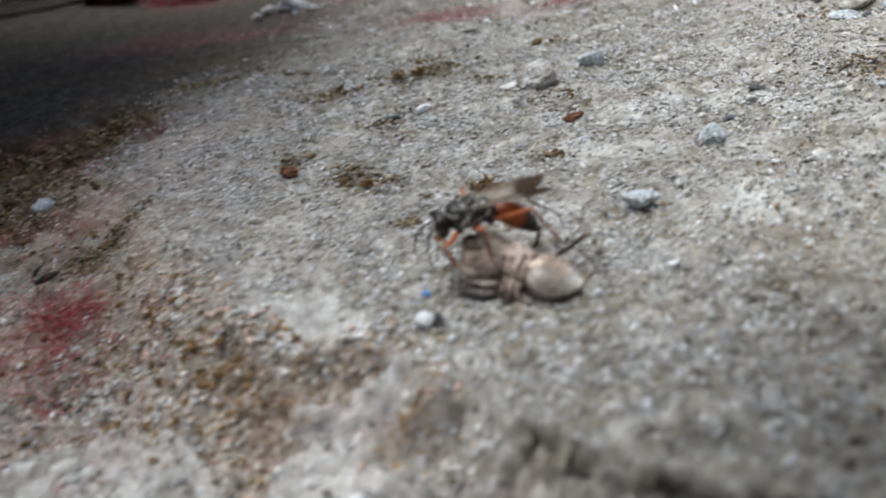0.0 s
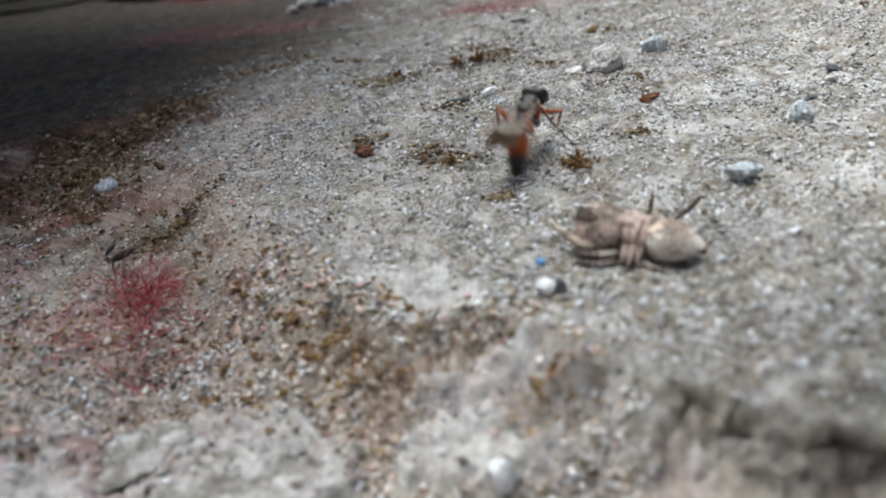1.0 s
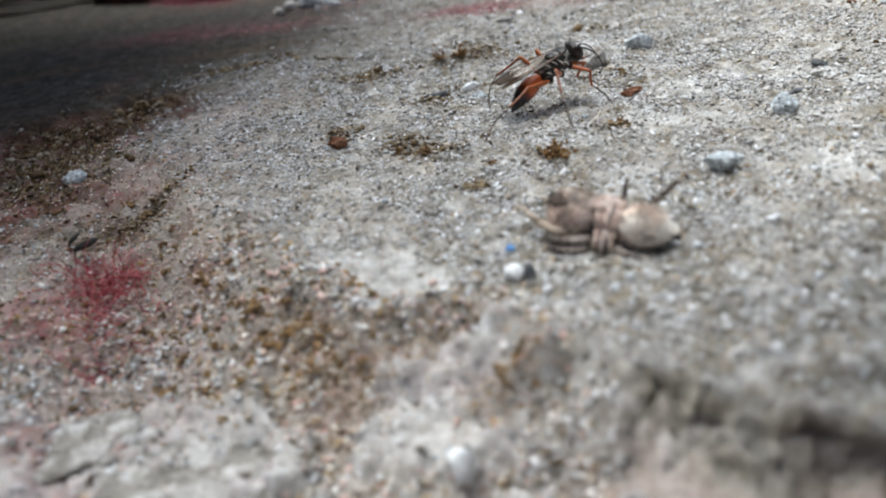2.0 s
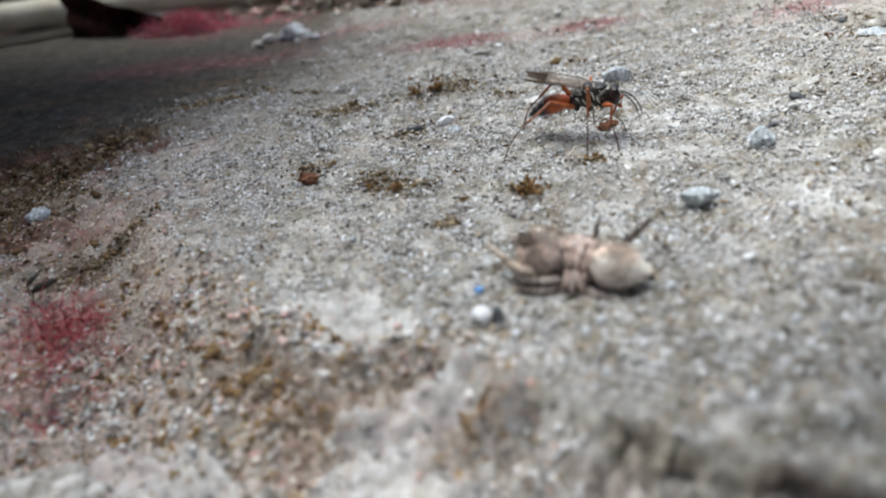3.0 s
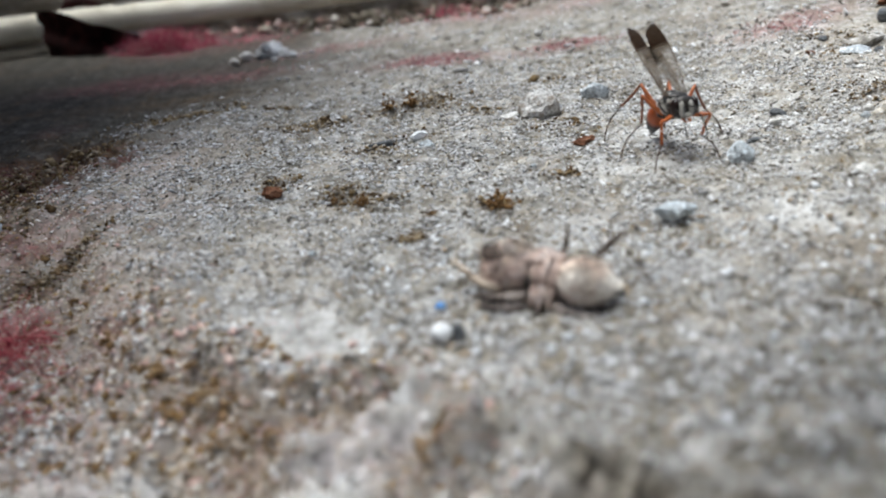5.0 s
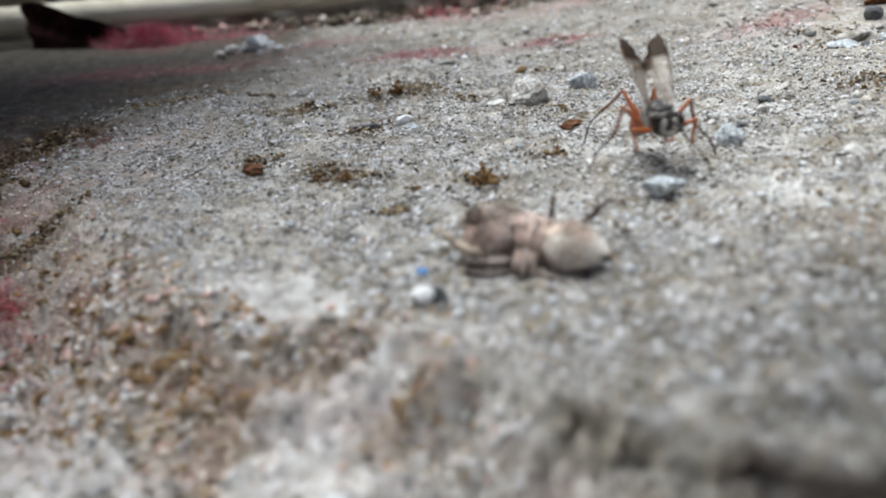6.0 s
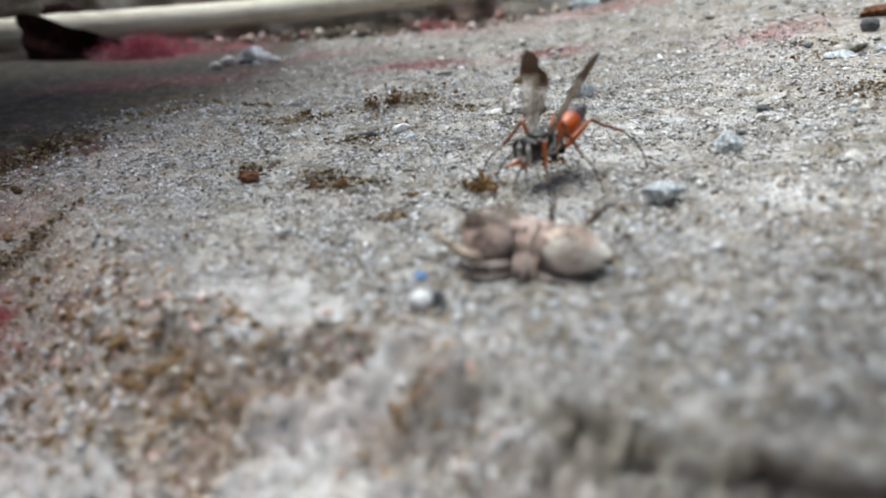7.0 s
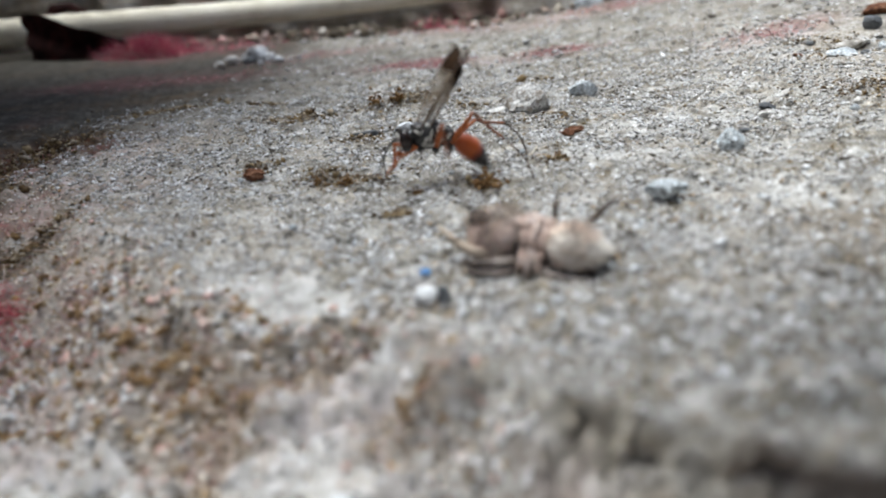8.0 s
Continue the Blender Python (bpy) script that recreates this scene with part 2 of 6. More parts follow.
M_GROUND = ground_material()
M_GRAIN = island_material("stone_grains", [(0.0, (0.07, 0.06, 0.05)), (0.12, (0.20, 0.18, 0.155)), (0.33, (0.34, 0.335, 0.325)), (0.56, (0.46, 0.465, 0.47)), (0.80, (0.64, 0.655, 0.67)), (1.0, (0.90, 0.92, 0.94))])
M_LITTER = island_material("brown_litter", [(0.0, (0.03, 0.017, 0.008)), (0.25, (0.09, 0.055, 0.024)), (0.55, (0.19, 0.13, 0.06)), (0.8, (0.32, 0.25, 0.15)), (1.0, (0.50, 0.45, 0.38))])
M_PIT = island_material("mixed_pit_grit", [(0.0, (0.061, 0.039, 0.0195)), (0.14, (0.207, 0.134, 0.0549)), (0.27, (0.39, 0.256, 0.11)), (0.40, (0.561, 0.488, 0.378)), (0.52, (0.671, 0.439, 0.39)), (0.66, (0.659, 0.512, 0.464)), (0.74, (0.61, 0.573, 0.5)), (0.86, (0.781, 0.744, 0.683)), (1.0, (0.9, 0.9, 0.9))])
M_COARSE = island_material("coarse_grains", [(0.0, (0.10, 0.085, 0.07)), (0.2, (0.24, 0.21, 0.17)), (0.35, (0.42, 0.32, 0.22)), (0.5, (0.42, 0.42, 0.42)), (0.75, (0.55, 0.59, 0.63)), (1.0, (0.80, 0.83, 0.86))])
M_GRAVEL = island_material("wall_foot_gravel", [(0.0, (0.03, 0.022, 0.014)), (0.3, (0.10, 0.08, 0.055)), (0.55, (0.20, 0.17, 0.13)), (0.75, (0.30, 0.27, 0.22)), (0.88, (0.34, 0.16, 0.15)), (1.0, (0.62, 0.60, 0.56))])
M_FIBRE = island_material("mixed_plant_fibre", [(0.0, (0.159, 0.0976, 0.0427)), (0.16, (0.342, 0.244, 0.146)), (0.36, (0.537, 0.439, 0.317)), (0.58, (0.537, 0.439, 0.342)), (0.7, (0.561, 0.317, 0.305)), (0.82, (0.61, 0.537, 0.451)), (1.0, (0.878, 0.842, 0.769))])
M_RED = island_material("crimson_alga", [(0.0, (0.26, 0.025, 0.04)), (0.5, (0.54, 0.09, 0.115)), (0.9, (0.70, 0.30, 0.30)), (1.0, (0.78, 0.66, 0.6))])
M_PINK = island_material("pink_alga", [(0.0, (0.28, 0.02, 0.055)), (0.5, (0.52, 0.09, 0.15)), (0.85, (0.66, 0.28, 0.31)), (1.0, (0.62, 0.48, 0.45))])
M_FILM = island_material("faded_pink_alga", [(0.0, (0.20, 0.05, 0.06)), (0.5, (0.38, 0.16, 0.165)), (0.9, (0.48, 0.28, 0.275)), (1.0, (0.5, 0.42, 0.38))])
M_BLUEPEB = speckled("blue_grey_stone", (0.30, 0.335, 0.36), (0.50, 0.56, 0.60), (0.72, 0.78, 0.82))
M_LIGHTPEB = mottled("light_blue_white_stone", (0.62, 0.66, 0.69), (0.78, 0.81, 0.83), (0.88, 0.90, 0.92), 1.0, 0.7)
M_PALEPEB = speckled("pale_grey_stone", (0.36, 0.35, 0.33), (0.58, 0.585, 0.58), (0.78, 0.79, 0.79), 0.7)
M_WHITEPEB = mottled("white_stone", (0.45, 0.45, 0.43), (0.64, 0.64, 0.62), (0.8, 0.8, 0.78), 1.4, 0.75)
M_CRUST = mottled("pale_old_mortar", (0.10, 0.09, 0.075), (0.33, 0.315, 0.285), (0.68, 0.68, 0.67), 1.0, 0.9, 0.25, 0.2, 3)
M_PITTED = mottled("pitted_white_stone", (0.06, 0.06, 0.06), (0.62, 0.64, 0.66), (0.86, 0.88, 0.90), 0.7, 0.8, 0.2)
M_DARKPEB = mottled("dark_grey_stone", (0.05, 0.055, 0.06), (0.10, 0.11, 0.12), (0.2, 0.21, 0.22), 1.2, 0.8)
M_CHIP = mottled("red_brown_bark", (0.05, 0.02, 0.012), (0.15, 0.065, 0.035), (0.30, 0.17, 0.11), 1.6, 0.85, 0.15, 0.2, 4)
M_SEED = mottled("amber_moss_capsule", (0.035, 0.018, 0.005), (0.17, 0.09, 0.025), (0.38, 0.24, 0.085), 1.6, 0.45, 0.03, 0.5, 5)
M_MOSS = mottled("dry_brown_moss", (0.05, 0.025, 0.009), (0.20, 0.105, 0.038), (0.38, 0.23, 0.09), 2.5, 0.9)
M_STICK = mottled("peeled_cream_twig", (0.70, 0.65, 0.51), (0.88, 0.84, 0.70), (0.92, 0.89, 0.78), 0.25, 0.65, 0.15)
M_LEAF = mottled("dry_maroon_leaf", (0.008, 0.003, 0.003), (0.024, 0.006, 0.006), (0.075, 0.020, 0.018), 0.3, 0.85, 0.1, 0.12)
M_STRAW = mottled("pale_straw", (0.40, 0.35, 0.26), (0.55, 0.50, 0.40), (0.66, 0.62, 0.52), 1.0, 0.7)
M_BLUE = mottled("blue_glassy_grain", (0.06, 0.20, 0.55), (0.12, 0.36, 0.80), (0.35, 0.60, 0.95), 3.0, 0.2)
M_GASTER, M_THORAX = gaster_material(), thorax_material()
M_EYE = mottled("dark_red_compound_eye", (0.008, 0.005, 0.004), (0.016, 0.008, 0.007), (0.035, 0.016, 0.013), 3.0, 0.22, 0.01, 0.5, 25)
M_FACE = mottled("silver_haired_face", (0.40, 0.39, 0.36), (0.60, 0.59, 0.54), (0.76, 0.75, 0.70), 3.0, 0.6)
M_BLACK = mottled("black_chitin", (0.010, 0.009, 0.008), (0.018, 0.016, 0.014), (0.035, 0.03, 0.026), 3.0, 0.42, 0.01)
M_FEMUR = leg_material("orange_red_leg", (0.48, 0.135, 0.036), (0.31, 0.070, 0.020))
M_TIBIA = leg_material("rust_brown_shin", (0.30, 0.10, 0.045), (0.09, 0.038, 0.022))
M_TARSUS = leg_material("dark_brown_foot", (0.10, 0.055, 0.035), (0.03, 0.02, 0.015))
M_WING = wing_material(4.9, "smoky_forewing")
M_HINDWING = wing_material(3.9, "smoky_hindwing")
M_VEIN = mottled("brown_wing_vein", (0.06, 0.035, 0.02), (0.10, 0.06, 0.035), (0.16, 0.10, 0.06), 2.0, 0.5, 0.005)
M_ABDOMEN = blotched("cream_spider_abdomen", [(0.32, (0.60, 0.41, 0.31)), (0.42, (0.74, 0.59, 0.49)), (0.50, (0.80, 0.71, 0.61)), (0.60, (0.85, 0.81, 0.74))], 0.5)
M_CARAPACE = blotched("pink_brown_carapace", [(0.32, (0.10, 0.075, 0.07)), (0.39, (0.42, 0.31, 0.27)), (0.46, (0.66, 0.50, 0.42)), (0.53, (0.52, 0.43, 0.41)), (0.60, (0.76, 0.60, 0.46)), (0.70, (0.74, 0.68, 0.62))], 1.5)
M_SPLEG = blotched("banded_tan_spider_leg", [(0.30, (0.16, 0.12, 0.105)), (0.40, (0.44, 0.33, 0.29)), (0.50, (0.62, 0.48, 0.41)), (0.57, (0.50, 0.43, 0.41)), (0.68, (0.72, 0.62, 0.53))], 1.6)
M_SPGREY = mottled("grey_brown_spider_leg", (0.08, 0.065, 0.06), (0.26, 0.22, 0.20), (0.42, 0.37, 0.34), 1.3, 0.75, 0.02, 0.3, 7)
M_SPDARK = mottled("dark_spider_hair", (0.014, 0.012, 0.011), (0.03, 0.026, 0.024), (0.07, 0.06, 0.055), 2.0, 0.8, 0.02)
M_SPUP = mottled("dark_brown_spider_leg", (0.03, 0.022, 0.018), (0.085, 0.06, 0.048), (0.17, 0.13, 0.10), 1.5, 0.75, 0.02, 0.3, 7)
M_SPPALE = mottled("pale_yellow_spider_leg", (0.22, 0.17, 0.13), (0.42, 0.35, 0.28), (0.60, 0.54, 0.46), 1.2, 0.7, 0.02)


# ---- mesh helpers ----
def mesh_of(bm, name, mat, flat=False):
    bmesh.ops.recalc_face_normals(bm, faces=bm.faces)
    me = bpy.data.meshes.new(name)
    bm.to_mesh(me)
    bm.free()
    me.materials.append(mat)
    if not flat:
        me.shade_smooth()
    return me


def part(name, bm, mat, parent=None, label="", flat=False, at=None):
    ob = new(name, mesh_of(bm, name, mat, flat))
    if parent is not None:
        ob.parent = parent
    if at is not None:
        ob.matrix_basis = at
    if label:
        tagged(ob, label)
    return ob


def at_mm(x, y, z, rx=0, ry=0, rz=0):
    return pose(x * MM, y * MM, z * MM, rx, ry, rz)


def tube(bm, path, radii, n=8, flatten=1.0):
    """A rounded tube along a path of points in mm; radii one a point; flatten squeezes it in its own vertical."""
    pts = [Vector(p) * MM for p in path]
    rings = []
    for i, p in enumerate(pts):
        d = (pts[min(i + 1, len(pts) - 1)] - pts[max(i - 1, 0)]).normalized()
        side = d.cross(Vector((0, 0, 1)))
        if side.length < 0.05:
            side = Vector((1, 0, 0))
        side.normalize()
        up = side.cross(d)
        r = radii[i] * MM
        rings.append([bm.verts.new(p + side * r * math.cos(a) + up * r * flatten * math.sin(a)) for a in (2 * math.pi * k / n for k in range(n))])
    for a, b in zip(rings, rings[1:]):
        for k in range(n):
            bm.faces.new((a[k], a[(k + 1) % n], b[(k + 1) % n], b[k]))
    bm.faces.new(rings[0][::-1])
    bm.faces.new(rings[-1])
    return bm


def loft(sections, n=20, lumps=0.0, seed=0):
    """A closed body along y: sections of (y, centre z, half width, half height) in mm, with rounded ends."""
    bm = bmesh.new()
    rings = []
    for y, cz, w, h in sections:
        ring = []
        for k in range(n):
            a = 2 * math.pi * k / n
            f = 1 + lumps * noise.noise(Vector((math.cos(a) * 1.3 + seed, y * 0.9, math.sin(a) * 1.3)))
            ring.append(bm.verts.new(Vector((w * f * math.cos(a), y, cz + h * f * math.sin(a))) * MM))
        rings.append(ring)
    for a, b in zip(rings, rings[1:]):
        for k in range(n):
            bm.faces.new((a[k], a[(k + 1) % n], b[(k + 1) % n], b[k]))
    bm.faces.new(rings[0][::-1])
    bm.faces.new(rings[-1])
    return bm


def egg(y0, y1, w, h, cz0=0.0, cz1=0.0, steps=14, front=1.0, back=1.0):
    """Sections of an egg from y0 to y1; front and back sharpen the ends."""
    out = []
    for i in range(steps + 1):
        u = i / steps
        u = 0.5 - 0.5 * math.cos(math.pi * u)
        s = max(0.02, math.sin(math.pi * u ** front) ** back if 0 < u < 1 else 0.02)
        out.append((y0 + (y1 - y0) * u, cz0 + (cz1 - cz0) * u, w * s, h * s))
    return out


def blob(bm, centre, size, seed=0, rough=0.12, level=3, turn=0.0, scale=1.2):
    """A lumpy rounded mass in mm."""
    m = Matrix.Translation(Vector(centre) * MM) @ Matrix.Rotation(radians(turn), 4, "Z")
    res = bmesh.ops.create_icosphere(bm, subdivisions=level, radius=1.0)
    for v in res["verts"]:
        p = v.co.copy()
        p *= 1 + rough * (noise.noise(p * scale + Vector((seed * 3.7, seed, 0))) + 0.5 * noise.noise(p * scale * 2.7 + Vector((seed, 0, seed * 2.1))))
        v.co = m @ Vector((p.x * size[0] * MM, p.y * size[1] * MM, p.z * size[2] * MM))
    return res["verts"]


def stone(size, seed, cuts=7, rough=0.10, level=3):
    """A broken pebble: a lump with a few flat fractured faces."""
    rng = random.Random(seed)
    bm = bmesh.new()
    res = bmesh.ops.create_icosphere(bm, subdivisions=level, radius=1.0)
    planes = []
    for _ in range(cuts):
        d = Vector((rng.uniform(-1, 1), rng.uniform(-1, 1), rng.uniform(-0.7, 1))).normalized()
        planes.append((d, rng.uniform(0.55, 0.85)))
    for v in res["verts"]:
        p = v.co.copy()
        for d, lim in planes:
            over = p.dot(d) - lim
            if over > 0:
                p -= d * over * 0.92
        p *= 1 + rough * noise.noise(p * 2.2 + Vector((seed, 0, 0))) + rough * 0.4 * noise.noise(p * 6 + Vector((0, seed, 0)))
        v.co = Vector((p.x * size[0], p.y * size[1], p.z * size[2])) * MM
    return bm


# ---- the ground's height, in millimetres ----
PERM = np.random.RandomState(7).permutation(512)
PERM = np.concatenate([PERM, PERM])
GRAD = np.random.RandomState(9).normal(size=(512, 2))
GRAD /= np.linalg.norm(GRAD, axis=1, keepdims=True)


def grad_noise(x, y, seed=0):
    xi, yi = np.floor(x).astype(int), np.floor(y).astype(int)
    fx, fy = x - xi, y - yi
    ux, uy = fx * fx * fx * (fx * (fx * 6 - 15) + 10), fy * fy * fy * (fy * (fy * 6 - 15) + 10)

    def dot(dx, dy):
        g = GRAD[PERM[(PERM[(xi + dx + seed * 17) % 512] + yi + dy) % 512]]
        return g[..., 0] * (fx - dx) + g[..., 1] * (fy - dy)
    a, b = dot(0, 0) * (1 - ux) + dot(1, 0) * ux, dot(0, 1) * (1 - ux) + dot(1, 1) * ux
    return (a * (1 - uy) + b * uy) * 1.5


def fbm(x, y, cell, octaves=4, seed=0, gain=0.55):
    out, amp = 0.0, 1.0
    for k in range(octaves):
        out = out + amp * grad_noise(x / cell * 2 ** k + 31.7 * k, y / cell * 2 ** k + 11.3 * k, seed + k)
        amp *= gain
    return out


def step(a, b, v):
    u = np.clip((v - a) / (b - a), 0, 1)
    return u * u * (3 - 2 * u)


EDGE_X = [-400, -60, -40, -30, -24.5, -20.5, -16.5, -12.6, -9.6, -8.6, -7.2, -5.2, -4.0, -2.8, -1.2, 0.5, 2.4, 3.4, 4.3, 5.6, 7.3, 9.0, 14.0, 30.0, 400.0]
EDGE_Y = [96, 78, 67, 60.0, 55.5, 50.0, 43.5, 36.4, 33.2, 31.9, 31.1, 31.2, 30.9, 29.2, 26.8, 24.9, 23.2, 22.4, 21.5, 20.6, 19.6, 18.4, 15.5, 5.0, -200.0]


def inside(x, y):
    """Millimetres by which a place lies behind the slab's broken front edge (in front of it: minus)."""
    wob = (0.7 - 0.45 * step(0, 4, x)) * fbm(x, y, 4.0, 3, 3) + 0.25 * fbm(x, y, 1.1, 2, 4)
    return (y - np.interp(x, EDGE_X, EDGE_Y)) * 0.72 + wob


def spot(x, y, cx, cy, rx, ry, turn=0.0):
    c, s = math.cos(radians(turn)), math.sin(radians(turn))
    u, v = ((x - cx) * c + (y - cy) * s) / rx, (-(x - cx) * s + (y - cy) * c) / ry
    return np.exp(-(u * u + v * v))


# cushions of dead moss on the slab: place, half widths, height
MOSS_BEDS = [(1.2, 67.8, 3.4, 1.1, 0.45), (-3.6, 47.4, 1.5, 0.9, 0.32), (-5.6, 49.6, 1.3, 0.7, 0.28), (-9.4, 53.2, 1.2, 0.8, 0.25), (-2.9, 57.8, 1.4, 0.5, 0.30), (3.0, 44.2, 1.1, 0.7, 0.25), (-7.2, 66.6, 2.0, 1.2, 0.4), (-27.5, 69.3, 2.4, 0.8, 0.5), (10.1, 61.0, 2.4, 1.3, 0.25), (31.0, 51.5, 2.2, 2.6, 0.4)]


def mortar(x, y):
    """1 on the two pale blocks of old mortar bedded in the hollow."""
    a = step(0.35, 0.60, spot(x, y, -5.4, 26.2, 4.6, 3.2, 10) + 0.25 * fbm(x, y, 2.2, 3, 91))
    return np.maximum(a, step(0.38, 0.55, spot(x, y, -20.0, 26.0, 9.0, 5.2, 4) + 0.28 * fbm(x, y, 3.0, 4, 93)))


def mossy_hollow(x, y):
    """1 in the dark moss-filled dip beside the wall."""
    return step(0.28, 0.60, spot(x, y, -33.5, 63.0, 12.5, 6.2, 42) + 0.25 * fbm(x, y, 3.0, 3, 57))


def chipped_face(x, y):
    """1 on the pale fractured facet beside the slab's front edge."""
    return step(0.36, 0.60, spot(x, y, -7.7, 33.5, 4.3, 2.3, -28) + 0.22 * fbm(x, y, 1.8, 3, 99)) * step(-0.8, 0.4, inside(x, y))


def height(x, y):
    x, y = np.asarray(x, float), np.asarray(y, float)
    d = inside(x, y)
    depth = np.interp(x, [-60, -34, -27, -25, -22, -15, -8, -3, 0, 4, 30], [1.2, 1.6, 1.9, 2.9, 4.6, 4.3, 4.4, 4.2, 3.6, 2.7, 2.7])
    run = np.interp(x, [-14, -8, -2, 2, 8], [6.0, 5.0, 4.6, 3.0, 1.1])
    steep = 0.46 * (1 - step(-2.6 + 2.0 * step(-0.5, 3.0, x), 0.4, d)) + 0.54 * (1 - step(-run, -0.4, d))
    gentle = 1 - step(-15.5, -11.5, x)
    pit = steep * (1 - gentle) + (1 - step(-9.5, 1.6, d)) * gentle
    z = -depth * pit
    near = 1 - step(95, 150, np.hypot(x, y - 45))
    z += 0.26 * fbm(x, y, 11, 2, 1) + near * (0.16 * fbm(x, y, 2.6, 3, 5) + 0.15 * fbm(x, y, 0.8, 3, 8) + 0.16 * np.abs(fbm(x, y, 1.7, 2, 6)))
    # crumbly, broken ground in the hollow and along the edge
    low = step(0.12, 0.6, pit)
    z += near * low * (1 - 0.5 * step(2, 5, x)) * (0.55 * fbm(x, y, 3.0, 3, 12) + 0.42 * np.abs(fbm(x, y, 1.5, 3, 14)) - 0.1)
    z += near * spot(d, d * 0, -0.4, 0, 1.3, 1) * (0.24 * fbm(x, y, 1.0, 3, 16) + 0.12 * step(-2, 3, x) * fbm(x, y, 1.8, 3, 17))
    # granular crust beside the hollow
    z += near * step(-10, -19, x) * step(75, 60, y) * 0.16 * fbm(x, y, 1.0, 2, 18)
    # the slab climbs gently on one side
    z += 0.09 * np.clip(x - 22, 0, 60) * step(35, 70, y) + 0.03 * np.clip(x - 12, 0, 20)
    # the pale facet is sunk a little and tips forward; a mossy crack lies further back
    face = chipped_face(x, y)
    z += face * (-0.28 + 0.10 * (y - 33.5) - 0.10 * fbm(x, y, 0.8, 3, 8))
    z -= 0.9 * mossy_hollow(x, y) * (1 + 0.5 * fbm(x, y, 1.5, 3, 59)) + 0.35 * spot(x, y, -23.5, 48.5, 3.6, 0.7, 38)
    # cushions of dead moss
    for cx, cy, rx, ry, up in MOSS_BEDS:
        z += up * spot(x, y, cx, cy, rx, ry, 10) * (1 + 0.8 * fbm(x, y, 0.9, 3, 27))
    # the slab ends in a ragged low edge before the wall foot
    z -= 1.6 * step(0, 1.6, y - np.interp(x, [-60, -24, -10, 2, 25, 45, 90], [150, 126, 118, 115, 113, 112, 112]) + 1.2 * fbm(x, y, 5, 3, 29))
    # blocks of old mortar bedded in the hollow, and a dip under the front edge
    z += mortar(x, y) * (1.0 + 0.25 * fbm(x, y, 1.2, 3, 95))
    return z


def undercut(x, y):
    """How far, in mm, the broken front edge is hollowed out below its lip."""
    d = inside(x, y)
    return (0.7 * step(1.5, 4.5, x) + 1.2 * step(5.0, 9.0, x)) * step(60, 20, x) * step(0.1, -0.9, d) * step(-8.0, -1.6, d)


def ground_z(x, y):
    return float(height(np.array([x]), np.array([y]))[0])


def axis_steps(lo, hi, step_mm, far, grow):
    a = list(np.arange(lo, hi + step_mm, step_mm))
    s = step_mm
    while a[-1] < far[1]:
        s *= grow
        a.append(a[-1] + s)
    s, front = step_mm, []
    p = a[0]
    while p > far[0]:
        s *= grow
        p -= s
        front.append(p)
    return np.array(front[::-1] + a)


def grid_mesh(name, co, nx, ny, mat):
    me = bpy.data.meshes.new(name)
    i = np.arange(nx * ny).reshape(ny, nx)
    quads = np.stack([i[:-1, :-1], i[:-1, 1:], i[1:, 1:], i[1:, :-1]], -1).reshape(-1, 4)
    me.vertices.add(nx * ny)
    me.vertices.foreach_set("co", co.astype(np.float32).ravel())
    me.loops.add(quads.size)
    me.loops.foreach_set("vertex_index", quads.astype(np.int32).ravel())
    me.polygons.add(len(quads))
    me.polygons.foreach_set("loop_start", np.arange(0, quads.size, 4, dtype=np.int32))
    me.update(calc_edges=True)
    me.shade_smooth()
    me.materials.append(mat)
    return me


def point_values(me, name, values):
    a = me.attributes.new(name, "FLOAT", "POINT")
    a.data.foreach_set("value", np.clip(values, 0, 1).astype(np.float32).ravel())


def brown_litter(x, y):
    """How thickly brown litter fills the hollow."""
    return (spot(x, y, -12.3, 32.6, 3.2, 2.4) + spot(x, y, -16.8, 38.5, 2.6, 3.0) + spot(x, y, -9.9, 29.6, 2.2, 1.5) + 0.8 * spot(x, y, -21.5, 44, 4.5, 5)
            + 0.7 * spot(x, y, -27, 39, 3, 5) + spot(x, y, -29, 56, 5, 6) + spot(x, y, -2.6, 26.4, 1.5, 0.6) + 0.5 * spot(x, y, -10.5, 27, 2.0, 2.5))


def silt_shade_at(x, y):
    """Smooth silty film and painted shade, darkening the slab towards the wall beside it."""
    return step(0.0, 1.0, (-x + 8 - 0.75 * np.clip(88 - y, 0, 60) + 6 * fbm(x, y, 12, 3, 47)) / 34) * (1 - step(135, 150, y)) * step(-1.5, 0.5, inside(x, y))


